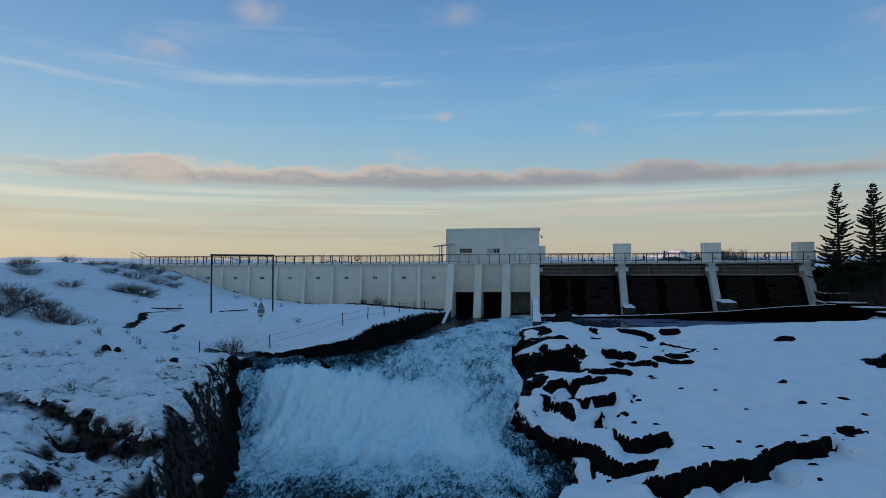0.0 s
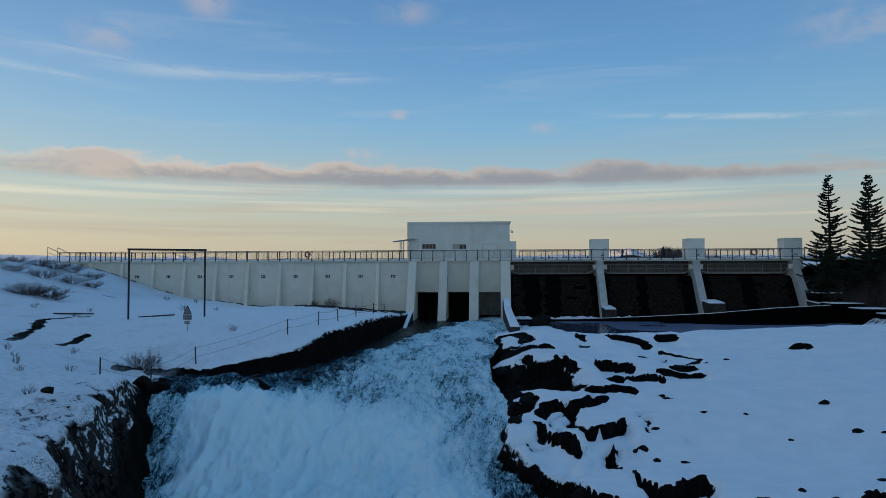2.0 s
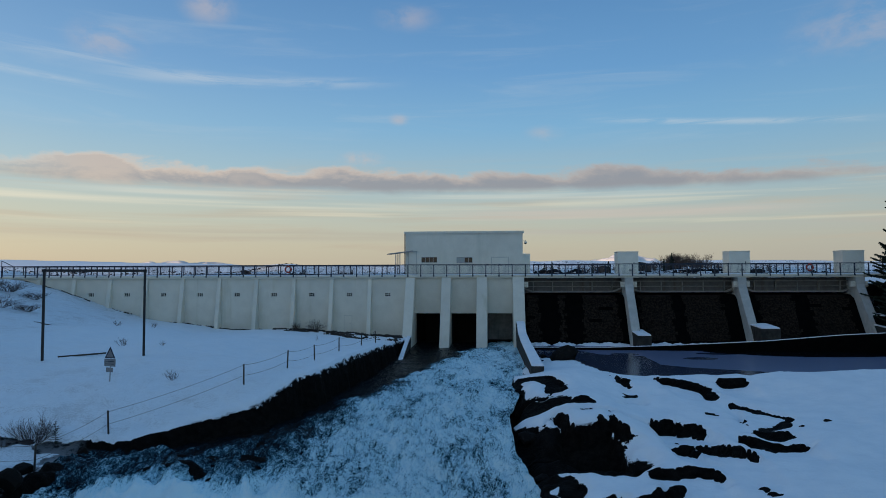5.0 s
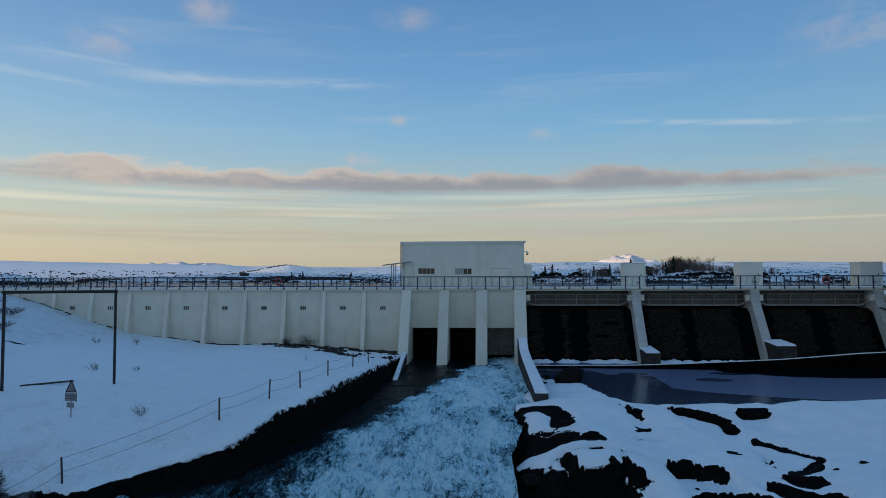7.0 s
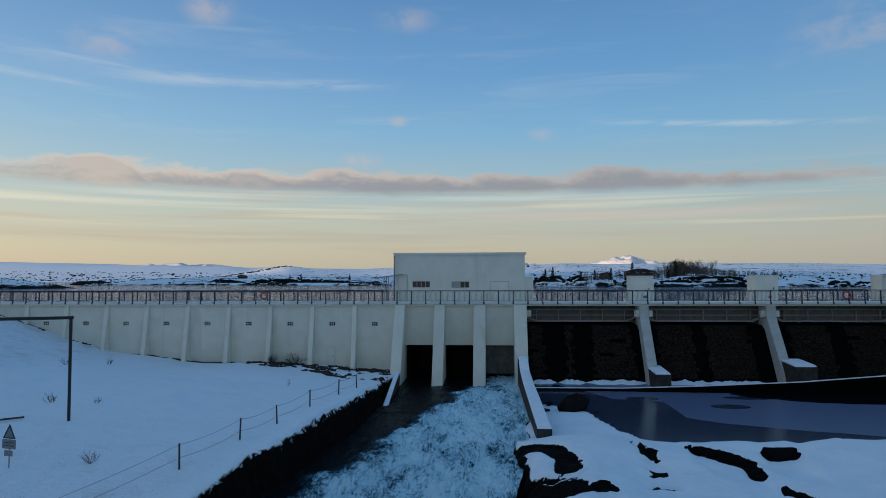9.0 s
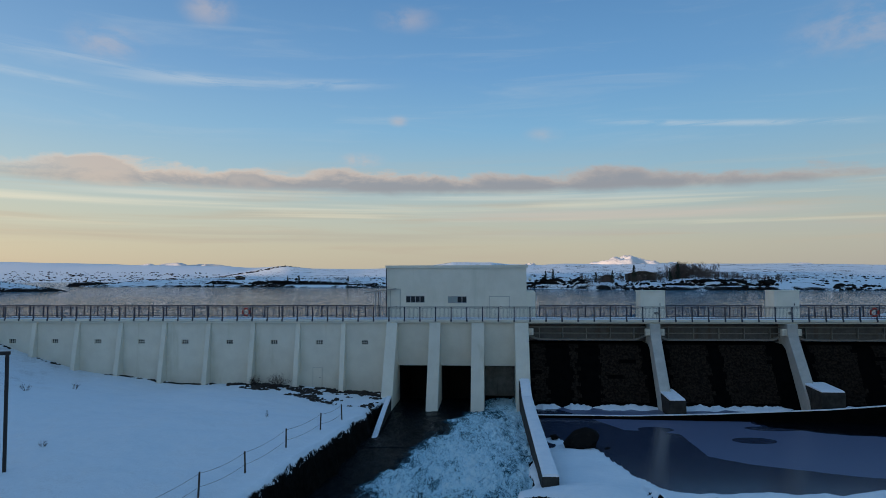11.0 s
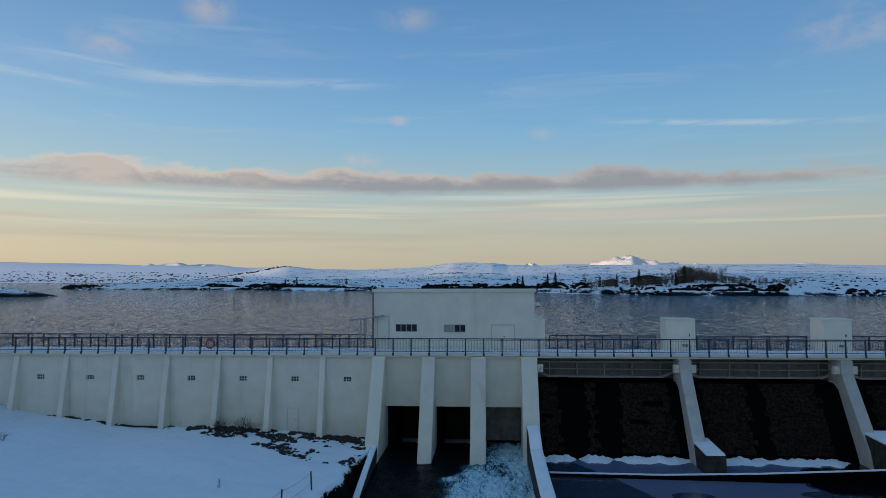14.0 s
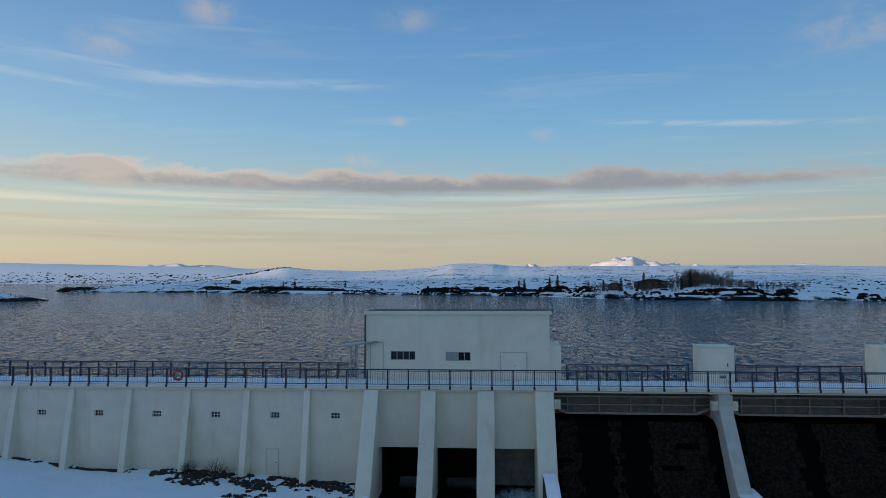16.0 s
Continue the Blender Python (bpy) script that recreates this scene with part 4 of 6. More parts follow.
def build_lake():
    xs = steps(-2600, 2600, (-2600, -190, -120, -60, 60, 120, 190, 2600), (120, 4, 0.7, 0.45, 0.45, 0.7, 4, 120))
    ys = steps(91.2, 2100, (91, 140, 220, 300, 2100), (0.33, 0.33, 0.8, 5, 90))
    gx, gy = np.meshgrid(xs, ys)
    # short wind waves, dying out where the mesh gets too wide for them
    wave = 0.03 * (1 - 2 * np.abs(fbm(gx * 0.55 + 0.12 * gy, gy * 0.42, 2, 131, 0.55)))
    wave = wave * ss(gy, 300, 120) * ss(np.abs(gx), 190, 110)
    ob = grid_object("lake", xs, ys, LAKE_Z + wave, LAKE)
    tagged(ob, "wide rippled grey-blue reservoir lake behind the dam", "lake", kind="structure")


def build_ice():
    xs, ys = np.arange(0.3, 44, 0.25), np.arange(63.4, 91.2, 0.25)
    gx, gy = np.meshgrid(xs, ys)
    # old pale ice, with the darker new ice lying along the shore and in round pools
    d = gy - np.interp(gx, (0, 5, 9.3, 12, 16, 23, 30, 44), (90, 82, 72.5, 70.2, 68.4, 66.2, 64.5, 62.0))
    d = np.minimum(d, 1.6 * (gx - 10.2 + 0.2 * (gy - 73) ** 2 * 0.02) + 6 * np.maximum(0, gy - 77.5))
    frost = 0.5 + 0.35 * np.tanh(d * 0.8)
    for cx, cy, rx, ry in ((14.4, 75.8, 1.5, 0.9), (8.9, 78.7, 1.3, 0.8), (17.0, 79.4, 2.0, 0.8)):
        frost = frost - 0.75 * np.exp(-((((gx - cx) / rx) ** 2 + ((gy - cy) / ry) ** 2) ** 2))
    # a near-black ellipse along the sill
    bay = ((gx - 25.5) / 9.2) ** 2 + ((gy - 82.0) / 4.7) ** 2 + 0.25 * fbm(gx * 0.5, gy * 0.5, 3, 191)
    frost = np.maximum(frost, 0.2) * ss(bay, 0.92, 1.06)
    ob = grid_object("ice", xs, ys, np.full(gx.shape, ICE_Z), ICE, {"frost": np.clip(frost, 0, 1)})
    tagged(ob, "thin grey-blue ice on the pool below the spillway", "ice", kind="structure")


build_lake()
build_ice()


def build_mountain(name, cx, cy, width, depth, top, seed, label):
    xs, ys = np.linspace(-1, 1, 90), np.linspace(-1, 1, 40)
    gx, gy = np.meshgrid(xs, ys)
    r = np.clip(1 - np.abs(gx) ** 1.5, 0, 1) * np.clip(1 - gy ** 2, 0, 1)
    z = top * r * (0.72 + 0.36 * (1 - 2.4 * np.abs(fbm(gx * 2.6 + seed, gy * 1.6, 5, seed))))
    z = z - 6 * (r <= 0)
    ob = grid_object(name, cx + width * xs, cy + depth * ys, z, MOUNTAIN)
    tagged(ob, label, "mountain", kind="structure")


build_mountain("mountain", 775, 3900, 560, 300, 142, 5, "far snowy mountain ridge lit by the low sun")
build_mountain("mountain", 1090, 4050, 420, 260, 112, 37, "lower snowy shoulder of the far mountain")
build_mountain("mountain", 215, 4000, 210, 200, 108, 9, "small far snowy hill lit by the low sun")
build_mountain("mountain", 1800, 4100, 480, 300, 104, 14, "long far snowy ridge on the horizon")
build_mountain("mountain", -150, 4050, 520, 300, 112, 19, "long low far snowy ridge on the horizon")
build_mountain("mountain", -1780, 3700, 760, 300, 117, 23, "broad far snowy hill on the horizon")
build_mountain("mountain", -2750, 3000, 330, 300, 120, 31, "white far snowy hill beyond the bank")


# ---------------------------------------------------------------- the dam
DECK_Z, WALL_Y, BAY = 8.62, 89.2, 4.09
WIN_X = [-13.62 - BAY * k for k in range(10)]
FIN_X = [-15.5 - BAY * k for k in range(10)]
PORTALS = [(-10.66, -8.08), (-6.88, -4.22), (-3.10, -0.48)]
PORTAL_TOP = 4.62


def wall_with_holes(bm, x0, x1, z0, z1, yf, yb, holes):
    """A wall along x with openings (x0, x1, z0, z1) that go right through it."""
    xs = sorted({x0, x1, *(v for h in holes for v in h[:2])})
    zs = sorted({z0, z1, *(v for h in holes for v in h[2:])})
    def is_hole(x, z):
        return any(h[0] < x < h[1] and h[2] < z < h[3] for h in holes)
    solid = {(i, k) for i in range(len(xs) - 1) for k in range(len(zs) - 1) if not is_hole((xs[i] + xs[i + 1]) / 2, (zs[k] + zs[k + 1]) / 2)}
    seen = {}
    def v(i, k, y):
        key = (i, k, y)
        if key not in seen:
            seen[key] = bm.verts.new((xs[i], y, zs[k]))
        return seen[key]
    for i, k in solid:
        bm.faces.new((v(i, k, yf), v(i + 1, k, yf), v(i + 1, k + 1, yf), v(i, k + 1, yf)))
        bm.faces.new((v(i, k, yb), v(i, k + 1, yb), v(i + 1, k + 1, yb), v(i + 1, k, yb)))
        for a, b, c, d, n in ((i, k, i + 1, k, (i, k - 1)), (i, k + 1, i + 1, k + 1, (i, k + 1)), (i, k, i, k + 1, (i - 1, k)), (i + 1, k, i + 1, k + 1, (i + 1, k))):
            if n not in solid:
                bm.faces.new((v(a, b, yf), v(c, d, yf), v(c, d, yb), v(a, b, yb)))
    return bm


dam = thing("dam", (-20, 90, 2), "long cream-painted concrete dam with buttresses and small windows", "dam")


def dam_part(name, bm, material, label=""):
    return settle(dam, part(name, bm, material, None, label))


holes = [(x - 0.31, x + 0.31, 6.38, 6.78) for x in WIN_X] + [(a, b, -0.6, PORTAL_TOP) for a, b in PORTALS]
dam_part("wall", wall_with_holes(bmesh.new(), -57.2, 0.72, -0.6, 8.36, WALL_Y, 90.3, holes), PAINT)

for k, x in enumerate(FIN_X):
    dam_part("buttress", prism(bmesh.new(), [(WALL_Y + 0.02, 8.34), (WALL_Y + 0.02, 0.8), (87.75, 0.8), (89.06, 8.34)], x - 0.21, x + 0.21, bevel=0.02), PAINT)

for x0, x1 in ((-11.62, -10.66), (-7.86, -6.88), (-4.20, -3.10), (-0.48, 0.70)):
    dam_part("pier", prism(bmesh.new(), [(WALL_Y + 0.03, 8.38), (WALL_Y + 0.03, 0.0), (85.05, 0.0), (85.3, 1.45), (88.78, 8.38)], x0, x1, bevel=0.03), PAINT)

for x in WIN_X:
    win = dam_part("window", box(bmesh.new(), x - 0.31, x + 0.31, 89.34, 89.36, 6.38, 6.78), PANE, "small dark six-pane window")
    bm = bmesh.new()
    for a in (-0.295, -0.1, 0.1, 0.295):
        box(bm, x + a - 0.018, x + a + 0.018, 89.29, 89.335, 6.38, 6.78)
    for a in (6.395, 6.58, 6.765):
        box(bm, x - 0.31, x + 0.31, 89.295, 89.33, a - 0.015, a + 0.015)
    fr = part("frame", bm, PAINT)
    fr.parent = win

# the low steel door at the wall's foot
door = dam_part("door", box(bmesh.new(), -18.24, -17.44, 89.16, 89.198, 2.75, 4.36, 0.01), PAINT, "low flush cream steel door")
bm = bmesh.new()
box(bm, -18.27, -18.24, 89.15, 89.199, 2.7, 4.39), box(bm, -17.44, -17.41, 89.15, 89.199, 2.7, 4.39), box(bm, -18.24, -17.44, 89.15, 89.199, 4.36, 4.39)
part("door_frame", bm, DOOR_TRIM).parent = door
bm = bmesh.new()
rod(bm, (-17.55, 89.16, 3.5), (-17.55, 89.10, 3.5), 0.02), rod(bm, (-17.55, 89.11, 3.5), (-17.66, 89.11, 3.5), 0.014)
part("handle", bm, STEEL).parent = door

# the walkway slab with its lip
dam_part("walkway", prism(bmesh.new(), [(88.92, 8.40), (88.80, 8.44), (88.80, DECK_Z), (89.05, DECK_Z), (92.25, DECK_Z - 0.02), (92.25, 8.30), (88.92, 8.30)], -57.6, 43.0, bevel=0.015), PAINT, "long cream concrete walkway slab")

# the water passages behind the intake openings, their shade painted in as near-black walls
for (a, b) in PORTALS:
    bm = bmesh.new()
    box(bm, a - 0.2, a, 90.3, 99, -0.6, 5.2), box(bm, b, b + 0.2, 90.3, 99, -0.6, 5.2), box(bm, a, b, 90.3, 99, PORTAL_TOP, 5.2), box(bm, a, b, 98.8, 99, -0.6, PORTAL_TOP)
    dam_part("passage", bm, PASSAGE_SHADE, "water passage with its deep shade put into the wall colour")
sluice = dam_part("sluice_gate", box(bmesh.new(), -3.09, -0.49, 91.0, 91.2, 1.75, 4.61), CONCRETE, "half-raised grey sluice gate")
for k in range(9):
    part("slat", box(bmesh.new(), -3.0 + k * 0.29, -2.96 + k * 0.29, 90.95, 90.998, 1.75, 4.61), CONCRETE).parent = sluice


# ---------------------------------------------------------------- spillway
PIER_C = (11.32, 22.78, 34.25)
BAYS = [(0.70, 10.90), (11.74, 22.36), (23.20, 33.83)]
def bearing(root, cx):
    """A gate bearing: a plate with six small cleats."""
    plate = settle(root, part("bearing_plate", box(bmesh.new(), cx - 0.2, cx + 0.2, 88.62, 88.96, 7.32, 7.88), PAINT, None, "pale gate bearing plate"))
    for a in range(3):
        for z in (7.36, 7.62):
            part("cleat", box(bmesh.new(), cx - 0.17 + a * 0.115, cx - 0.07 + a * 0.115, 88.52, 88.618, z, z + 0.22, 0.012), PAINT).parent = plate


for k, xc in enumerate(PIER_C):
    w, shift = 0.42, (0.0, -0.28, -0.36)[k]
    root = thing("spillway_pier", (xc, 88, 1.0), "pale sloping concrete spillway pier with a dark toe block", "pier", "spillway piers")
    settle(root, part("shaft", prism(bmesh.new(), [(92.2, 8.30), (92.2, 0.6), (84.6, 0.6), (85.3, 2.7), (88.3, 7.2), (88.45, 7.6), (88.45, 8.30)], xc + shift - w, xc + shift + w, bevel=0.03), PIER_CONCRETE))
    if k == 0:
        x0, x1, y0, zt = xc - 0.40, xc + 0.90, 83.0, 2.95
    else:
        x0, x1, y0, zt = xc - 0.55, xc + 1.25, 83.4, 3.6
    toe = settle(root, part("toe_block", prism(bmesh.new(), [(87.0, zt + 0.12), (87.0, 0.8), (y0, 0.8), (y0, zt - 0.1)], x0, x1, bevel=0.04), TOE_CONCRETE, None, "dark weathered concrete toe block"))
    settle(root, part("snow_cap", prism(bmesh.new(), [(86.6, zt + 0.24), (86.6, zt + 0.11), (y0 + 0.02, zt - 0.095), (y0 + 0.02, zt - 0.02), (y0 + 0.3, zt + 0.05)], x0 + 0.04, x1 - 0.04, bevel=0.03), SNOW, None, "thin cap of snow"))
    for side in (-1, 1):
        bearing(root, xc + shift + side * (w + 0.18))


bearing(dam, 0.92)

for k, (a, b) in enumerate(BAYS):
    gate = thing("spillway_gate", ((a + b) / 2, 89.9, 6.7), "grey steel flap gate closing a spillway bay under the walkway", "gate", "spillway gates")
    settle(gate, part("skin_plate", prism(bmesh.new(), [(90.25, 6.75), (90.3, 8.28), (90.36, 8.28), (90.33, 6.75)], a, b), GATE_STEEL))
    settle(gate, part("lower_beam", prism(bmesh.new(), [(a + 0.02, 7.30), (a + 0.02, 7.16), (a + 0.9, 6.78), (b - 0.9, 6.78), (b - 0.02, 7.16), (b - 0.02, 7.30), (b - 1.0, 6.92), (a + 1.0, 6.92)], 89.85, 90.24, "y"), BEAM_STEEL, None, "bent-up bottom flange of the gate"))
    settle(gate, part("middle_beam", box(bmesh.new(), a + 0.05, b - 0.05, 89.95, 90.26, 7.36, 7.43), BEAM_STEEL))
    settle(gate, part("upper_beam", box(bmesh.new(), a + 0.02, b - 0.02, 89.9, 90.28, 7.88, 7.98), BEAM_STEEL))
    n = 5
    for j in range(n):
        x = a + (b - a) * (j + 0.5) / n
        settle(gate, part("rib", box(bmesh.new(), x - 0.03, x + 0.03, 89.98, 90.26, 6.9, 7.9), BEAM_STEEL))

    # the stone face of the weir in courses of blocks
    weir = thing("spillway_weir", ((a + b) / 2, 88, 0.8), "black wet stone spillway face with dark water streaks", "weir", "spillway weirs")
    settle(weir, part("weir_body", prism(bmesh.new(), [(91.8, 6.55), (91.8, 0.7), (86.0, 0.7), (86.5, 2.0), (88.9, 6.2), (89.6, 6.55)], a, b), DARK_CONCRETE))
    rng = random.Random(40 + k)
    panels = [(a + f0 * (b - a), a + f1 * (b - a)) for f0, f1 in (((0.03, 0.15), (0.35, 0.40), (0.58, 0.93)), ((0.06, 0.36), (0.47, 0.83)), ((0.08, 0.40), (0.55, 0.90)))[k]]
    courses = 15
    for c in range(courses):
        t0, t1 = c / courses, (c + 0.97) / courses
        for p0, p1 in panels:
            x, end = p0 + rng.uniform(-0.2, 0.2), p1 + rng.uniform(-0.25, 0.25)
            while x < end - 0.08:
                x1 = min(x + rng.uniform(0.5, 1.9), end)
                out = rng.uniform(0.02, 0.07)
                y0, z0 = 86.55 + (89.1 - 86.55) * t0, 2.05 + (6.5 - 2.05) * t0
                y1, z1 = 86.55 + (89.1 - 86.55) * t1, 2.05 + (6.5 - 2.05) * t1
                ny, nz = -0.87, 0.5
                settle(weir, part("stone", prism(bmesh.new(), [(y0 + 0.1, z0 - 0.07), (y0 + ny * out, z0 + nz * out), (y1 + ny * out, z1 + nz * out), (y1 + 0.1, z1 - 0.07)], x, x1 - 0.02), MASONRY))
                x = x1
    # drifted snow along the weir's foot, below the drier stone
    for n, (p0, p1) in enumerate(panels):
        p0, p1 = p0 - 0.9, p1 + 0.9
        if k == 2:
            p0, p1 = (a + 0.2, b - 0.3) if n == 0 else (None, None)
        if p0 is None:
            continue
        bm = bmesh.new()
        rows = []
        for x in np.linspace(max(p0, a + 0.05), min(p1, b - 0.05), 40):
            f = (x - p0) / (p1 - p0)
            hgt = 0.02 + 0.36 * min(1.0, 6 * f * (1 - f)) * (0.55 + 0.5 * noise.noise((x * 1.3, k, 0)) + 0.35 * noise.noise((x * 4.1, k, 3)))
            edge = 85.3 + 0.55 * noise.noise((x * 1.1, k, 7)) + 0.25 * noise.noise((x * 3.3, k, 5)) + 0.8 * (1 - min(1.0, 6 * f * (1 - f)))
            rows.append([bm.verts.new(p) for p in ((x, 87.0, 1.66 + hgt), (x, 86.3, 1.66 + hgt), (x, 0.5 * (edge + 86.3), 1.66 + hgt * 0.75), (x, edge, 1.62))])
        for r0, r1 in zip(rows, rows[1:]):
            for j in range(3):
                bm.faces.new((r0[j], r0[j + 1], r1[j + 1], r1[j]))
        tagged(part("snow_drift", bm, SNOW, None, smooth=True), "uneven ridge of snow along the foot of the spillway", "snow", "snow drifts")

# the low wall across the pool
sill = thing("sill_wall", (18, 82, 1.0), "low dark concrete sill wall with a line of snow on top", "wall")
top = [(1.0, 82.4, 1.80), (8, 82.1, 1.86), (14, 81.9, 2.10), (22, 81.8, 2.52), (28.5, 81.6, 3.10), (36, 81.0, 3.55)]
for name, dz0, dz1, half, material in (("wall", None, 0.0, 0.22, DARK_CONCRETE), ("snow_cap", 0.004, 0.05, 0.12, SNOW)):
    bm = bmesh.new()
    rows = []
    for x, y, z in top:
        low = 0.7 if dz0 is None else z + dz0
        rows.append([bm.verts.new(p) for p in ((x, y - half, low), (x, y - half, z + dz1), (x, y + half, z + dz1), (x, y + half, low))])
    for r0, r1 in zip(rows, rows[1:]):
        for j in range(4):
            bm.faces.new((r0[j], r0[(j + 1) % 4], r1[(j + 1) % 4], r1[j]))
    bm.faces.new(rows[0]), bm.faces.new(rows[-1][::-1])
    settle(sill, part(name, bm, material))

# the right abutment: dark stepped stone below the spruces
abutment = thing("abutment", (37, 80, 1.0), "dark stepped stone abutment below the spruces", "abutment")
for x0, x1, y0, y1, z1 in ((33.9, 36.6, 83.6, 92.0, 4.6), (34.0, 37.2, 80.4, 83.6, 3.6), (35.2, 38.2, 77.6, 80.4, 3.2), (36.4, 39.6, 75.0, 77.6, 2.8), (37.6, 41.5, 72.6, 75.0, 2.5)):
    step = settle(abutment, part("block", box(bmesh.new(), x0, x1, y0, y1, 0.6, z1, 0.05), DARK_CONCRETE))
    settle(abutment, part("snow_cap", box(bmesh.new(), x0 + 0.1, x1 - 0.05, y0 + 0.08, y1 - 0.05, z1 + 0.002, z1 + 0.10, 0.03), SNOW))


# ---------------------------------------------------------------- training walls beside the outflow
def wall_along(name, line, half, low, material, label, category):
    root = thing(name, (line[0][0], line[0][1], low), label, category)
    for key, d0, d1, h, mat in (("wall", None, 0.0, half, material), ("snow_cap", 0.004, 0.13, half * 0.94, SNOW)):
        bm = bmesh.new()
        rows = []
        for x, y, z in line:
            b0 = low if d0 is None else z + d0
            rows.append([bm.verts.new(p) for p in ((x - h, y, b0), (x - h, y, z + d1 * 0.7), (x - h * 0.6, y, z + d1), (x + h * 0.6, y, z + d1), (x + h, y, z + d1 * 0.7), (x + h, y, b0))])
        for r0, r1 in zip(rows, rows[1:]):
            for j in range(6):
                bm.faces.new((r0[j], r0[(j + 1) % 6], r1[(j + 1) % 6], r1[j]))
        bm.faces.new(rows[0]), bm.faces.new(rows[-1][::-1])
        settle(root, part(key, bm, mat))
    return root


wall_along("training_wall", [(0.16, 85.9, 3.9), (0.18, 84.6, 3.75), (0.22, 83.0, 3.0), (0.26, 78, 2.75), (0.4, 64.4, 2.42)], 0.42, 0.2, TOE_CONCRETE, "low concrete guide wall with snow on top beside the outflow", "wall")
wall_along("training_wall", [(-10.9, 85.6, 2.45), (-10.75, 82.5, 2.15), (-10.6, 79.0, 1.65), (-10.5, 76.0, 1.1)], 0.2, 0.2, TOE_CONCRETE, "low concrete bank wall with snow on top", "wall")


# ---------------------------------------------------------------- the gatehouse on the dam
HX0, HX1, HY0, HY1, HZ = -12.05, 0.72, 91.72, 95.6, 13.25
house = thing("gatehouse", (-5.6, 93.5, 8.6), "plain white flat-roofed gatehouse on the dam", "building")


def house_part(name, bm, material, label=""):
    return settle(house, part(name, bm, material, None, label))


openings = [(-10.30, -8.58, 10.00, 10.62), (-6.45, -4.72, 9.96, 10.58)]
house_part("wall", wall_with_holes(bmesh.new(), HX0, HX1, 8.2, HZ, HY0, HY0 + 0.25, openings), PAINT_HOUSE)
bm = bmesh.new()
box(bm, HX0, HX0 + 0.25, HY0 + 0.25, HY1, 8.2, HZ), box(bm, HX1 - 0.25, HX1, HY0 + 0.25, HY1, 8.2, HZ), box(bm, HX0 + 0.25, HX1 - 0.25, HY1 - 0.25, HY1, 8.2, HZ)
house_part("rear_wall", bm, PAINT_HOUSE)
house_part("floor", box(bmesh.new(), HX0 + 0.25, HX1 - 0.25, HY0 + 0.25, HY1 - 0.25, 8.3, 8.6), CONCRETE)
house_part("roof", box(bmesh.new(), HX0 - 0.10, HX1 + 0.12, HY0 - 0.10, HY1 + 0.1, HZ + 0.002, HZ + 0.14, 0.02), DARK_ROOFING, "flat grey felt roof")
house_part("fascia", box(bmesh.new(), HX0 - 0.13, HX1 + 0.15, HY0 - 0.13, HY0 - 0.103, HZ - 0.08, HZ + 0.16), PAINT_HOUSE, "white roof edge board")
house_part("drainpipe", rod(bmesh.new(), (HX0 - 0.06, HY0 - 0.05, HZ - 0.1), (HX0 - 0.06, HY0 - 0.05, 8.7), 0.05), STEEL, "dark downpipe at the corner")
for k, (a, b, c, d) in enumerate(openings):
    win = house_part("window", box(bmesh.new(), a, b, HY0 + 0.16, HY0 + 0.18, c, d), PANE, "row of four dark panes" if k == 0 else "window with two pale and two dark panes")
    bm = bmesh.new()
    for j in range(5):
        x = a + (b - a) * j / 4
        box(bm, x - 0.03, x + 0.03, HY0 + 0.08, HY0 + 0.155, c, d)
    box(bm, a, b, HY0 + 0.085, HY0 + 0.15, c, c + 0.05), box(bm, a, b, HY0 + 0.085, HY0 + 0.15, d - 0.05, d)
    part("window_frame", bm, GALV).parent = win
    sillp = part("sill", box(bmesh.new(), a - 0.06, b + 0.06, HY0 - 0.05, HY0 - 0.002, c - 0.08, c - 0.01), PAINT_HOUSE)
    sillp.parent = win
    if k == 1:
        blind = part("blind", box(bmesh.new(), a + 0.03, (a + b) / 2 - 0.03, HY0 + 0.12, HY0 + 0.156, c + 0.05, d - 0.05), PANE_PALE, None, "pale panes")
        blind.parent = win
for a, b, top_z, label in ((-2.62, -0.88, 10.52, "flush white double door"), (-11.70, -10.86, 11.2, "tall white panel door")):
    dr = house_part("door", box(bmesh.new(), a, b, HY0 - 0.05, HY0 - 0.003, 8.66, top_z, 0.008), PAINT_HOUSE, label)
    bm = bmesh.new()
    box(bm, a - 0.07, a, HY0 - 0.065, HY0 - 0.003, 8.66, top_z + 0.07), box(bm, b, b + 0.07, HY0 - 0.065, HY0 - 0.003, 8.66, top_z + 0.07), box(bm, a, b, HY0 - 0.065, HY0 - 0.003, top_z, top_z + 0.07)
    part("door_frame", bm, DOOR_TRIM).parent = dr
    bm = bmesh.new()
    xm = (a + b) / 2
    rod(bm, (xm + 0.05, HY0 - 0.05, 9.65), (xm + 0.05, HY0 - 0.11, 9.65), 0.022), rod(bm, (xm + 0.05, HY0 - 0.10, 9.65), (xm + 0.18, HY0 - 0.10, 9.65), 0.016)
    part("handle", bm, STEEL).parent = dr
house_part("annex", prism(bmesh.new(), [(HY0 + 0.5, 8.4), (HY0 + 0.5, 10.92), (HY1 - 0.8, 11.05), (HY1 - 0.8, 8.4)], HX1 + 0.002, 1.55, bevel=0.02), PAINT_HOUSE, "small white side annex")

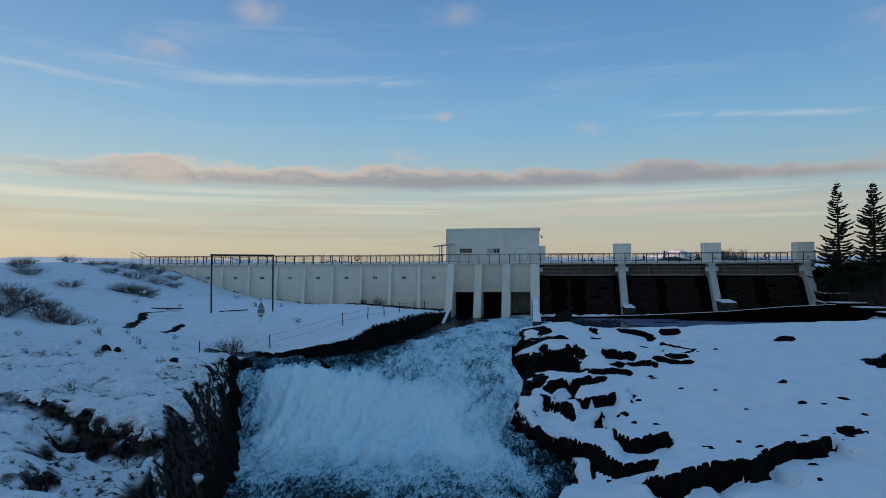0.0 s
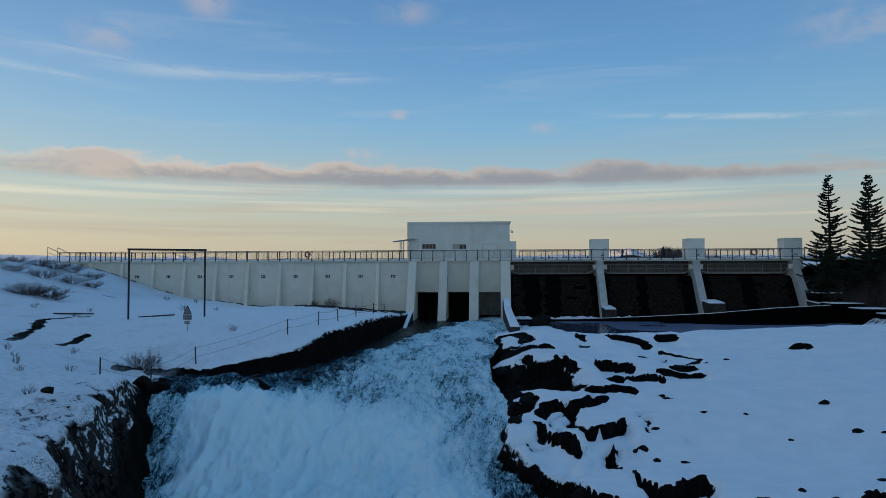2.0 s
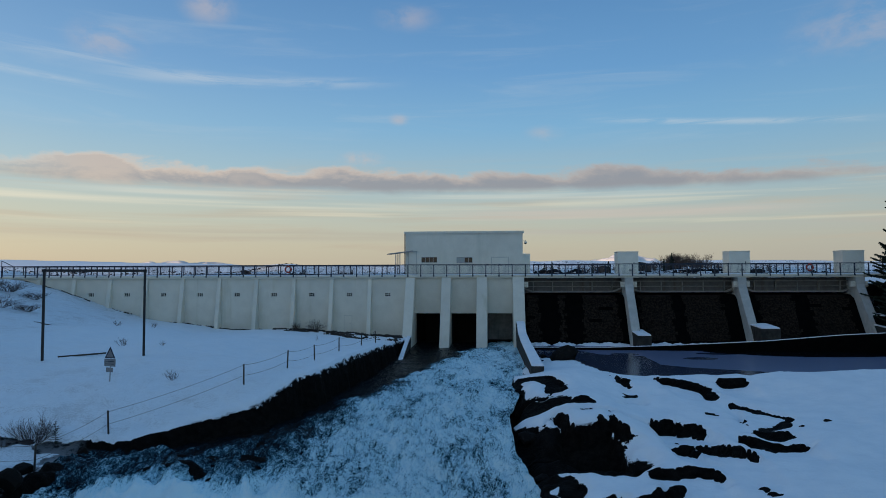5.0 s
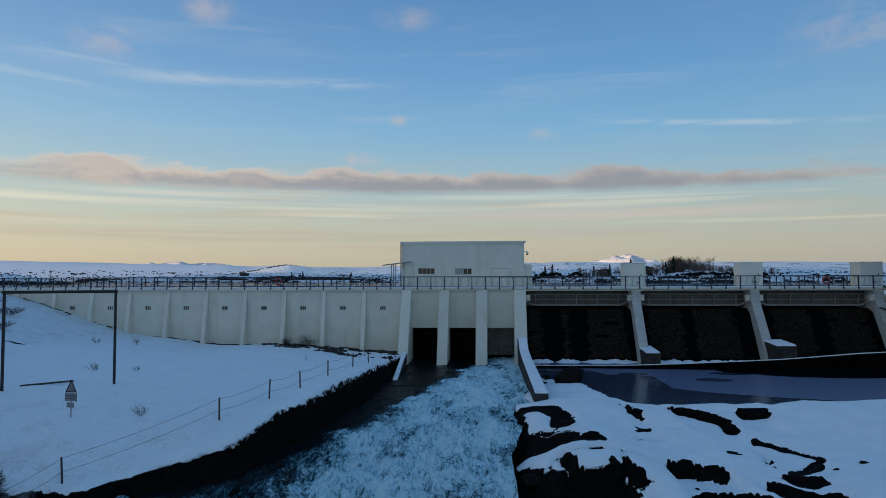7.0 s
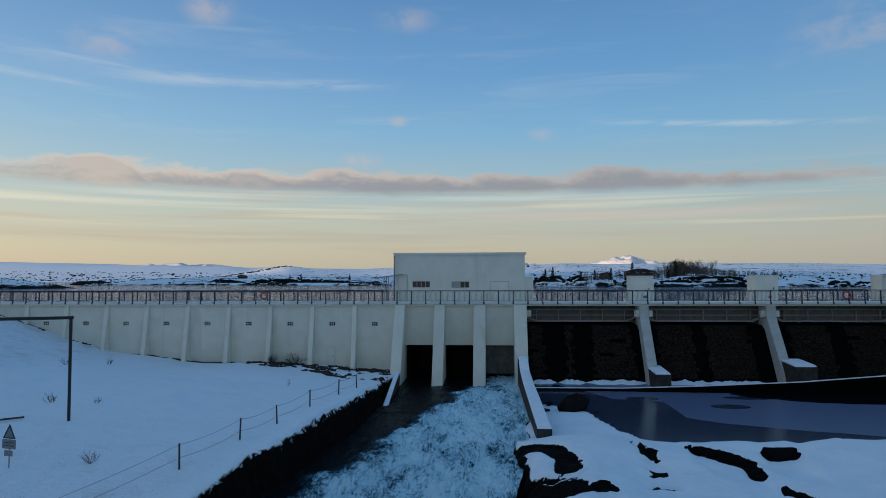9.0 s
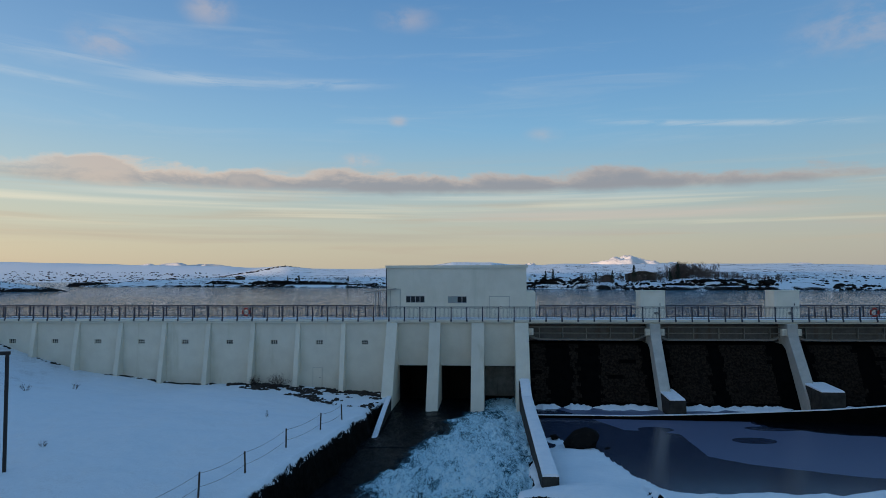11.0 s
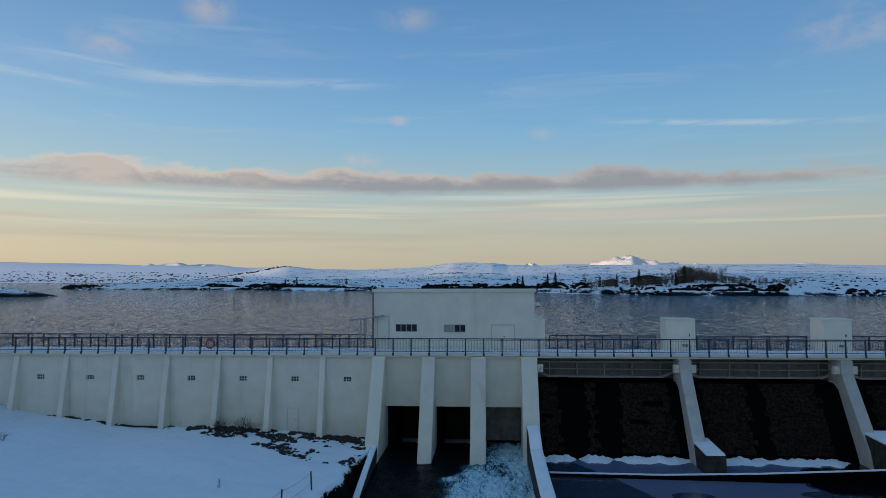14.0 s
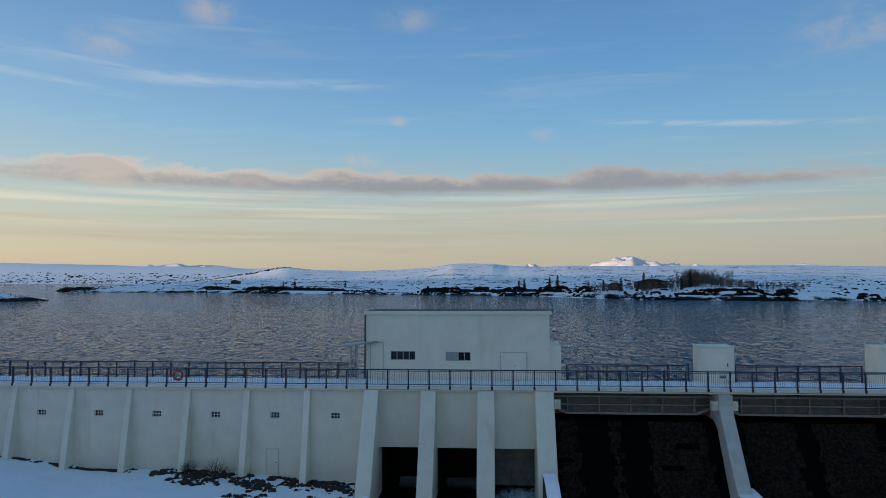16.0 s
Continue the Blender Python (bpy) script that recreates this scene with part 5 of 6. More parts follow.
cctv = thing("security_camera", (0.9, 91.6, 12.3), "small dark dome security camera on the gatehouse corner", "camera")
bm = bmesh.new()
box(bm, 0.72, 1.05, 91.78, 91.84, 12.28, 12.34), box(bm, 1.0, 1.06, 91.76, 91.86, 12.2, 12.36)
settle(cctv, part("bracket", bm, PAINT_HOUSE, None, "white bracket"))
bm = bmesh.new()
bmesh.ops.create_uvsphere(bm, u_segments=14, v_segments=8, radius=0.13, matrix=Matrix.Translation((1.03, 91.81, 12.08)))
settle(cctv, part("dome", bm, BLACK_STEEL, None, smooth=True))
bm = bmesh.new()
rod(bm, (1.03, 91.81, 12.08), (1.03, 91.81, 12.24), 0.15, 0.13, 14)
settle(cctv, part("hood", bm, PAINT_HOUSE, None, "pale round hood"))

# the light frame canopy at the house's end
canopy = thing("canopy", (-13.0, 92.3, 8.62), "slim pale metal canopy on posts beside the gatehouse", "canopy")
settle(canopy, part("roof_sheet", prism(bmesh.new(), [(-13.95, 10.93), (-11.2, 11.27), (-11.2, 11.33), (-13.95, 10.99)], 91.2, 93.0, "y"), GALV, None, "thin sloping metal roof"))
settle(canopy, part("edge_beam", prism(bmesh.new(), [(-14.0, 10.86), (-11.15, 11.22), (-11.15, 11.26), (-14.0, 10.92)], 91.12, 91.19, "y"), GALV))
for x, y in ((-13.05, 91.3), (-12.6, 91.3), (-13.05, 92.9)):
    settle(canopy, part("post", box(bmesh.new(), x - 0.045, x + 0.045, y - 0.045, y + 0.045, DECK_Z + 0.0, 10.98 + (x + 13.6) * 0.12), GALV))


# ---------------------------------------------------------------- the three hoist boxes
def hoist_box(x0, x1):
    root = thing("hoist_box", ((x0 + x1) / 2, 92.2, DECK_Z), "plain white box-shaped gate hoist cabin on the walkway", "cabin", "gate hoist cabins")
    settle(root, part("body", box(bmesh.new(), x0, x1, 91.2, 93.1, 8.0, 11.0, 0.02), PAINT_HOUSE))
    settle(root, part("lid", box(bmesh.new(), x0 - 0.04, x1 + 0.04, 91.16, 93.14, 11.002, 11.08, 0.015), PAINT_HOUSE))
    dr = settle(root, part("door", box(bmesh.new(), x0 + 0.25, x1 - 0.3, 91.17, 91.198, DECK_Z + 0.1, 10.55, 0.006), PAINT_HOUSE))
    bm = bmesh.new()
    box(bm, x1 - 0.5, x1 - 0.44, 91.12, 91.17, 9.75, 9.95)
    settle(root, part("handle", bm, STEEL))
    bm = bmesh.new()
    for j in range(4):
        box(bm, x0 + 1.15, x0 + 1.55, 91.15, 91.169, 8.98 + j * 0.05, 9.01 + j * 0.05)
    settle(root, part("vent", bm, STEEL, None, "small dark louvre"))
    return root


for c in PIER_C:
    hoist_box(c - 0.60, c + 1.55)


# ---------------------------------------------------------------- railings
STEP = 1.363
bm = bmesh.new()
box(bm, -0.045, 0.045, -0.05, 0.05, -0.16, 1.08, 0.006)
box(bm, -0.07, 0.07, -0.075, -0.045, -0.17, 0.02)
POST = bpy.data.meshes.new("post")
bm.to_mesh(POST)
bm.free()
POST.materials.append(STEEL)


def railing(x0, x1, y, base, label):
    root = thing("railing", (x0, y, base), label, "railing", "walkway railings")
    n = int(round((x1 - x0) / STEP))
    settle(root, part("top_rail", box(bmesh.new(), x0 - 0.05, x0 + n * STEP + 0.05, y - 0.045, y + 0.045, base + 1.06, base + 1.13, 0.012), STEEL))
    settle(root, part("lower_rail", box(bmesh.new(), x0, x0 + n * STEP, y - 0.02, y + 0.02, base + 0.12, base + 0.16), STEEL))
    settle(root, part("upper_rail", box(bmesh.new(), x0, x0 + n * STEP, y - 0.02, y + 0.02, base + 0.98, base + 1.01), STEEL))
    for k in range(n + 1):
        p = new("post", POST)
        p.parent, p.location = root, (k * STEP, 0, 0)
    bm = bmesh.new()
    for k in range(n):
        for j in range(1, 12):
            x = x0 + (k + j / 12) * STEP
            rod(bm, (x, y, base + 0.16), (x, y, base + 0.98), 0.008, 0.008, 4)
    tagged(settle(root, part("bar_infill", bm, STEEL, None, "thin upright bars")), kind="stuff")
    return root


railing(-56.4, 42.0, 88.86, DECK_Z, "long dark steel railing with thin uprights along the walkway's front edge")
railing(-56.4, -12.8, 92.15, DECK_Z, "dark steel railing along the walkway's lake side")
for a, b in ((1.9, 10.5), (13.2, 22.0), (24.6, 33.4)):
    railing(a, b, 92.0, DECK_Z, "dark steel railing on the walkway's lake side between the cabins")
# sloping stair rail at the far end of the walkway
stair = thing("stair_rail", (-57.6, 88.9, 8.6), "dark steel stair handrail at the end of the walkway", "handrail")
for y in (88.86, 90.8):
    bm = bmesh.new()
    rod(bm, (-56.5, y, 9.72), (-58.0, y, 10.4), 0.035), rod(bm, (-58.0, y, 10.4), (-58.0, y, 8.6), 0.035), rod(bm, (-56.5, y, 9.2), (-58.0, y, 9.7), 0.022)
    settle(stair, part("handrail", bm, STEEL))


def lifebuoy(x, y, z):
    root = thing("lifebuoy", (x, y, z), "faded red and white lifebuoy hanging on the railing", "lifebuoy", "lifebuoys on the railing")
    bm = bmesh.new()
    rings, sides, r0, r1 = 28, 8, 0.31, 0.085
    loop = []
    for k in range(rings):
        a = k * math.tau / rings
        loop.append([bm.verts.new(((r0 + r1 * math.cos(b)) * math.cos(a), r1 * 0.8 * math.sin(b), (r0 + r1 * math.cos(b)) * math.sin(a))) for b in (j * math.tau / sides for j in range(sides))])
    for k in range(rings):
        for j in range(sides):
            bm.faces.new((loop[k][j], loop[k][(j + 1) % sides], loop[(k + 1) % rings][(j + 1) % sides], loop[(k + 1) % rings][j]))
    part("ring", bm, RED, root, smooth=True)
    for k in range(4):
        a = (k + 0.5) * math.tau / 4
        bm = bmesh.new()
        rod(bm, (0.23 * math.cos(a), 0, 0.23 * math.sin(a)), (0.40 * math.cos(a), 0, 0.40 * math.sin(a)), 0.076, 0.076, 10)
        part("band", bm, SIGN_FACE, root, "pale band")
    return root


lifebuoy(-24.2, 88.72, 9.28)
lifebuoy(29.2, 88.72, 9.28)

# snow lying on the walkway, drawn as a low drift
xs = np.arange(-57.4, 42.6, 0.5)
bm = bmesh.new()
rng = random.Random(5)
rows = []
for x in xs:
    h0 = 0.05 + 0.03 * math.sin(x * 0.9) + rng.uniform(-0.01, 0.02)
    rows.append([bm.verts.new(p) for p in ((x, 89.0, DECK_Z + 0.004), (x, 89.12, DECK_Z + h0), (x, 90.6, DECK_Z + h0 + 0.02), (x, 91.6, DECK_Z + h0), (x, 91.7, DECK_Z - 0.01))])
for r0, r1 in zip(rows, rows[1:]):
    for j in range(4):
        bm.faces.new((r0[j], r0[j + 1], r1[j + 1], r1[j]))
tagged(part("snow_layer", bm, SNOW, None, smooth=True), "trodden layer of snow on the walkway", "snow")


# ---------------------------------------------------------------- the left bank
def goal_frame():
    root = thing("gantry_frame", (-26.8, 58.6, 3.2), "tall black steel portal frame standing in the snow", "frame")
    a, b = Vector((-29.28, 57.45, 0)), Vector((-24.34, 59.86, 0))
    d = (b - a).normalized()
    n = Vector((-d.y, d.x, 0)) * 0.07
    for p in (a, b):
        bm = bmesh.new()
        base = ground_z(p.x, p.y) - 0.3
        quad = [p + d * 0.07 + n, p - d * 0.07 + n, p - d * 0.07 - n, p + d * 0.07 - n]
        prism(bm, [(q.x, q.y) for q in quad], base, 8.86, "z", bevel=0.008)
        settle(root, part("post", bm, BLACK_STEEL))
    bm = bmesh.new()
    quad = [a - d * 0.12 + n, b + d * 0.12 + n, b + d * 0.12 - n, a - d * 0.12 - n]
    prism(bm, [(q.x, q.y) for q in quad], 8.74, 8.90, "z", bevel=0.01)
    settle(root, part("crossbeam", bm, BLACK_STEEL))
    return root


goal_frame()


def warning_sign(x, y):
    z = ground_z(x, y)
    root = thing("warning_sign", (x, y, z), "grey warning signs, one triangular, on a thin post in the snow", "sign")
    part("post", rod(bmesh.new(), (0, 0.03, -0.3), (0.02, 0.03, 1.95), 0.03, 0.03, 8), GALV, root)
    tri = part("triangle_plate", prism(bmesh.new(), [(-0.32, 1.45), (0.32, 1.45), (0.0, 2.06)], -0.012, 0.0, "y"), SIGN_FACE, root)
    bm = bmesh.new()
    prism(bm, [(-0.32, 1.45), (-0.22, 1.50), (0.0, 1.93), (0.0, 2.06)], -0.018, -0.0125, "y"), prism(bm, [(0.32, 1.45), (0.0, 2.06), (0.0, 1.93), (0.22, 1.50)], -0.018, -0.0125, "y"), prism(bm, [(-0.22, 1.50), (-0.32, 1.45), (0.32, 1.45), (0.22, 1.50)], -0.018, -0.0125, "y")
    part("border", bm, STEEL, tri, "dark border")
    mid = part("text_plate", box(bmesh.new(), -0.34, 0.34, -0.012, 0.0, 1.02, 1.42, 0.004), SIGN_FACE, root)
    bm = bmesh.new()
    for k in range(2):
        box(bm, -0.26, 0.26, -0.017, -0.0125, 1.13 + k * 0.14, 1.16 + k * 0.14)
    part("lettering_bar", bm, STEEL, mid, "dark bars of writing")
    part("small_plate", box(bmesh.new(), -0.22, 0.20, -0.012, 0.0, 0.72, 0.96, 0.004), SIGN_FACE, root)
    root.location.z -= 0.22
    root.rotation_euler = (0, radians(1.5), radians(-8))
    return root


warning_sign(-22.75, 53.5)


# fence of thin posts and two ropes along the bank's edge
FENCE = [(-22.6, 43.0, 1.2), (-21.2, 45.7, 1.1), (-19.9, 48.8, 1.05), (-16.0, 54.9, 1.1), (-14.8, 58.65, 1.05), (-14.05, 62.05, 1.0), (-13.5, 66.5, 1.0), (-12.75, 70.75, 1.0), (-12.25, 74.4, 1.0)]


def fence():
    tops = []
    for k, (x, y, h) in enumerate(FENCE):
        z = ground_z(x, y)
        lean = (0.06 * math.sin(k * 2.1), 0.04 * math.cos(k * 1.3))
        post = part("fence_post", rod(bmesh.new(), (0, 0, -0.4), (lean[0], lean[1], h), 0.045, 0.04, 7), WOOD)
        post.location = (x, y, z)
        tagged(post, "thin dark fence post stuck in the snow", "fence post", "posts of the bank fence")
        tops.append(Vector((x + lean[0], y + lean[1], z + h)))
    for drop, label in ((0.06, "upper"), (0.62, "lower")):
        bm = bmesh.new()
        for a, b in zip(tops, tops[1:]):
            a2, b2 = a - Vector((0, 0, drop)), b - Vector((0, 0, drop))
            last = a2
            for j in range(1, 9):
                f = j / 8
                p = a2.lerp(b2, f) - Vector((0, 0, 0.12 * 4 * f * (1 - f)))
                rod(bm, last, p, 0.009, 0.009, 4)
                last = p
        tagged(part("fence_rope", bm, ROPE), label + " slack pale rope strung between the fence posts", "rope", "ropes of the bank fence")


fence()

# a fallen dark pole beside the frame
for ax, ay, bx, by in ((-29.1, 58.6, -26.8, 59.9), (-34.6, 56.4, -32.0, 57.4)):
    pole = part("fallen_pole", rod(bmesh.new(), (ax, ay, ground_z(ax, ay) + 0.02), (bx, by, ground_z(bx, by) + 0.12), 0.06, 0.05, 8), WOOD)
    tagged(pole, "dark wooden pole lying half buried in snow", "pole", "fallen poles")


def shrub_mesh(name, seed, size, stems, spread=0.9, sides=3, depth=3):
    """A bare shrub of forking twigs."""
    rng = random.Random(seed)
    bm = bmesh.new()

    def grow(p, way, length, r, level):
        mid = p + way * length * 0.5 + Vector((rng.uniform(-1, 1), rng.uniform(-1, 1), rng.uniform(-0.4, 1))) * length * 0.06
        end = mid + (way + Vector((rng.uniform(-1, 1), rng.uniform(-1, 1), rng.uniform(0, 0.5))) * 0.18).normalized() * length * 0.5
        rod(bm, p, mid, r, r * 0.8, sides), rod(bm, mid, end, r * 0.8, r * 0.55, sides)
        if level:
            for _ in range(rng.choice((2, 3, 3))):
                w = (way + Vector((rng.uniform(-1, 1), rng.uniform(-1, 1), rng.uniform(-0.2, 0.8))) * 0.62).normalized()
                grow(p.lerp(end, rng.uniform(0.45, 1.0)), w, length * rng.uniform(0.5, 0.75), r * 0.55, level - 1)

    for _ in range(stems):
        a = rng.uniform(0, math.tau)
        out = rng.uniform(0.1, spread)
        way = Vector((math.cos(a) * out, math.sin(a) * out, 1)).normalized()
        grow(Vector((math.cos(a) * 0.12 * size, math.sin(a) * 0.12 * size, -0.08)), way, size * rng.uniform(0.35, 0.6), 0.012 * size ** 0.5, depth)
    me = bpy.data.meshes.new(name)
    bm.to_mesh(me)
    bm.free()
    me.materials.append(TWIG)
    return me


SHRUBS = [shrub_mesh("shrub", 60 + k, 1.5, 46, 1.9) for k in range(3)]
TUFTS = [shrub_mesh("tuft", 70 + k, 0.6, 12, 1.1, depth=2) for k in range(3)]


def plant(mesh, name, x, y, scale, label, category, group, turn, tall=1.0):
    ob = new(name, mesh)
    ob.location = (x, y, ground_z(x, y))
    ob.rotation_euler = (0, 0, turn)
    ob.scale = (scale, scale, scale * tall)
    return tagged(ob, label, category, group)


rng = random.Random(12)
for x, y, s in ((-46.5, 72.0, 1.7), (-44.5, 73.5, 1.5), (-48.5, 70.5, 1.3), (-43.2, 75.0, 1.2), (-41.2, 62.5, 1.6), (-39.6, 63.0, 1.5), (-38.4, 62.0, 1.1), (-55.0, 72.0, 1.3), (-52.5, 73.0, 1.2), (-57.5, 68.0, 1.4),
                (-37.0, 46.5, 1.7), (-35.4, 45.2, 1.6), (-38.8, 44.4, 1.5), (-33.8, 44.8, 1.2), (-40.5, 45.5, 1.6), (-44.0, 58.0, 1.3), (-50.0, 60.0, 1.5), (-53.0, 62.0, 1.5),
                (-41.8, 49.4, 1.7), (-43.2, 51.0, 1.8), (-40.2, 50.2, 1.4), (-45.0, 52.0, 1.7), (-40.2, 61.6, 1.5), (-51.0, 77.6, 1.5), (-48.6, 79.8, 1.6), (-49.8, 78.6, 1.5), (-46.6, 80.6, 1.3), (-52.6, 76.4, 1.2)):
    plant(rng.choice(SHRUBS), "shrub", x, y, s, "low bare brown shrub in the snow", "shrub", "bare shrubs on the bank", rng.uniform(0, 6.28), 0.45)
for x, y, s in ((-20.9, 87.6, 0.75), (-23.2, 88.2, 0.55)):
    plant(rng.choice(SHRUBS), "shrub", x, y, s, "bare leafless shrub against the dam wall", "shrub", "bare shrubs on the bank", rng.uniform(0, 6.28))
for k in range(90):
    y = rng.uniform(22, 82)
    lo, _ = river_edges(y)
    x = float(lo) - rng.uniform(2.2, 26)
    if y > 50 and rng.random() < 0.72:
        continue
    plant(rng.choice(TUFTS), "grass_tuft", x, y, rng.uniform(0.5, 1.25), "dry grass tuft poking through the snow", "grass tuft", "dry tufts on the bank", rng.uniform(0, 6.28))
plant(SHRUBS[1], "shrub", -22.8, 47.8, 0.9, "small bare leafless shrub in the snow", "shrub", "bare shrubs on the bank", 0.4)


# ---------------------------------------------------------------- stones
def stone_mesh(name, seed, material, rough=0.35):
    rng = random.Random(seed)
    bm = bmesh.new()
    bmesh.ops.create_icosphere(bm, subdivisions=2, radius=1.0)
    off = Vector((rng.uniform(0, 50), rng.uniform(0, 50), rng.uniform(0, 50)))
    cuts = [(Vector((rng.uniform(-1, 1), rng.uniform(-1, 1), rng.uniform(-0.6, 1))).normalized(), rng.uniform(0.5, 0.8)) for _ in range(11)]
    for v in bm.verts:
        p = v.co.copy()
        for n, d in cuts:
            over = p.dot(n) - d
            if over > 0:
                p -= n * over
        p *= 1 + rough * 0.5 * noise.noise(p * 1.3 + off) + rough * 0.25 * noise.noise(p * 3.7 + off)
        v.co = p
    me = bpy.data.meshes.new(name)
    bm.to_mesh(me)
    bm.free()
    me.materials.append(material)
    return me


STONES = [stone_mesh("boulder", 80 + k, ROCK) for k in range(4)]


def snow_cap_mesh(seed):
    bm = bmesh.new()
    bmesh.ops.create_icosphere(bm, subdivisions=3, radius=1.0)
    off = Vector((seed * 3.1, seed * 1.7, 0))
    for v in bm.verts:
        p = v.co
        v.co = Vector((p.x * 0.86, p.y * 0.86, 0.70 + max(p.z, -0.25) * 0.30 * (1 + 0.4 * noise.noise(p * 1.5 + off))))
    me = bpy.data.meshes.new("snow_cap")
    me.materials.append(SNOW)
    bm.to_mesh(me)
    bm.free()
    for poly in me.polygons:
        poly.use_smooth = True
    return me


CAPS = [snow_cap_mesh(k) for k in range(3)]


def boulder(x, y, r, flat, turn, k, capped, z=None, label=""):
    ob = new("boulder", STONES[k % 4])
    base = ground_z(x, y) if z is None else z
    ob.location = (x, y, base + r * flat * 0.35)
    ob.rotation_euler = (0, 0, turn)
    ob.scale = (r, r * 0.8, r * flat)
    tagged(ob, label or ("black lava boulder with a cap of snow" if capped else "bare black lava boulder"), "boulder", "boulders by the river")
    if capped:
        cap = new("snow_cap", CAPS[k % 3])
        cap.parent = ob
    return ob


boulder(3.2, 72.9, 1.5, 0.62, 0.3, 2, False, 1.75, "large squarish dark boulder at the edge of the iced pool")
boulder(1.6, 75.4, 0.45, 0.6, 1.3, 1, False, 1.7)
boulder(4.7, 73.2, 0.5, 0.35, 0.9, 3, False, 1.5)
rng = random.Random(33)
for x, y, r in ((-0.8, 54.6, 0.8), (0.9, 52.4, 0.6), (-0.4, 50.4, 0.7), (1.8, 50.0, 0.5), (-0.2, 44.0, 0.7), (0.9, 42.4, 0.6), (2.2, 36.8, 0.6)):
    boulder(x, y, r, rng.uniform(0.35, 0.5), rng.uniform(0, 6), rng.randrange(4), False, ground_z(x, y) - 0.25 * r)
for x, y, r in ((15.8, 44.8, 0.5), (18.2, 41.9, 0.5), (11.0, 33.9, 0.4), (10.5, 35.4, 0.3), (9.5, 44.3, 0.28), (11.5, 43.9, 0.2), (12.5, 41.1, 0.22), (8.9, 34.2, 0.25), (8.1, 47.1, 0.3), (6.6, 42.5, 0.3), (5.2, 40.2, 0.25), (5.9, 39.4, 0.35), (7.1, 39.2, 0.3), (4.0, 38.6, 0.25), (15.7, 41.4, 0.4)):
    boulder(x, y, r * 1.1, 0.5, rng.uniform(0, 6), rng.randrange(4), False, ground_z(x, y) - 0.42 * r, "small black lava rock poking out of the snow")
for x, y, r in ((16.8, 41.1, 0.25), (13.9, 36.2, 0.3), (18.1, 39.3, 0.3), (16.2, 36.8, 0.4), (2.8, 54.0, 0.38), (12.9, 54.6, 0.25), (14.5, 55.3, 0.3), (8.2, 51.9, 0.25), (5.5, 40.3, 0.35), (3.9, 32.9, 0.2)):
    boulder(x, y, r * 1.1, 0.5, rng.uniform(0, 6), rng.randrange(4), False, ground_z(x, y) - 0.42 * r, "small black lava rock poking out of the snow")
for x, y, r in ((-22.9, 43.6, 0.6), (-21.6, 45.4, 0.6), (-20.4, 47.6, 0.45), (-19.0, 33.6, 0.3), (-20.0, 42.6, 0.7), (-24.4, 35.6, 0.4), (-23.9, 35.9, 0.35)):
    boulder(x, y, r, 0.65, rng.uniform(0, 6), rng.randrange(4), False)

# loose broken stone along the foot of the dam wall
def rubble():
    rng = random.Random(9)
    ball = bmesh.new()
    bmesh.ops.create_icosphere(ball, subdivisions=1, radius=1.0)
    shape = [v.co.copy() for v in ball.verts]
    tris = [[v.index for v in f.verts] for f in ball.faces]
    ball.free()
    verts, faces, spots = [], [], []
    for _ in range(6500):
        x = -55.0 + 43.6 * rng.random() ** 0.45
        reach = 0.35 + 9.0 * max(0.0, (x + 29) / 17.5) ** 1.2
        spots.append((x, 88.95 - reach * rng.random() ** 1.6, (0.035 + 0.13 * rng.random() ** 2) * (0.7 + 0.4 * (x > -26))))
    px, py = np.array([p[0] for p in spots]), np.array([p[1] for p in spots])
    heights, clump = height(px, py)[0], fbm(px * 0.45, py * 0.6, 3, 163) + 0.8 * fbm(px * 1.7, py * 1.9, 2, 164)
    for (x, y, s), z, c in zip(spots, heights, clump):
        if c < (0.10 if x < -28 else 0.06) or x > -11.4:
            continue
        m = Matrix.LocRotScale((x, y, z + s * 0.05), Euler((rng.uniform(-0.4, 0.4), rng.uniform(-0.4, 0.4), rng.uniform(0, 6))), (s * rng.uniform(0.9, 1.6), s * rng.uniform(0.7, 1.2), s * rng.uniform(0.55, 1.0)))
        faces += [[len(verts) + i for i in t] for t in tris]
        verts += [m @ p + Vector((rng.uniform(-1, 1), rng.uniform(-1, 1), rng.uniform(-1, 1))) * s * 0.22 for p in shape]
    me = bpy.data.meshes.new("rubble")
    me.from_pydata(verts, [], faces)
    me.materials.append(BROWN_STONE)
    tagged(new("rubble", me), "loose dark broken stones along the foot of the wall", "rubble", kind="stuff")


rubble()


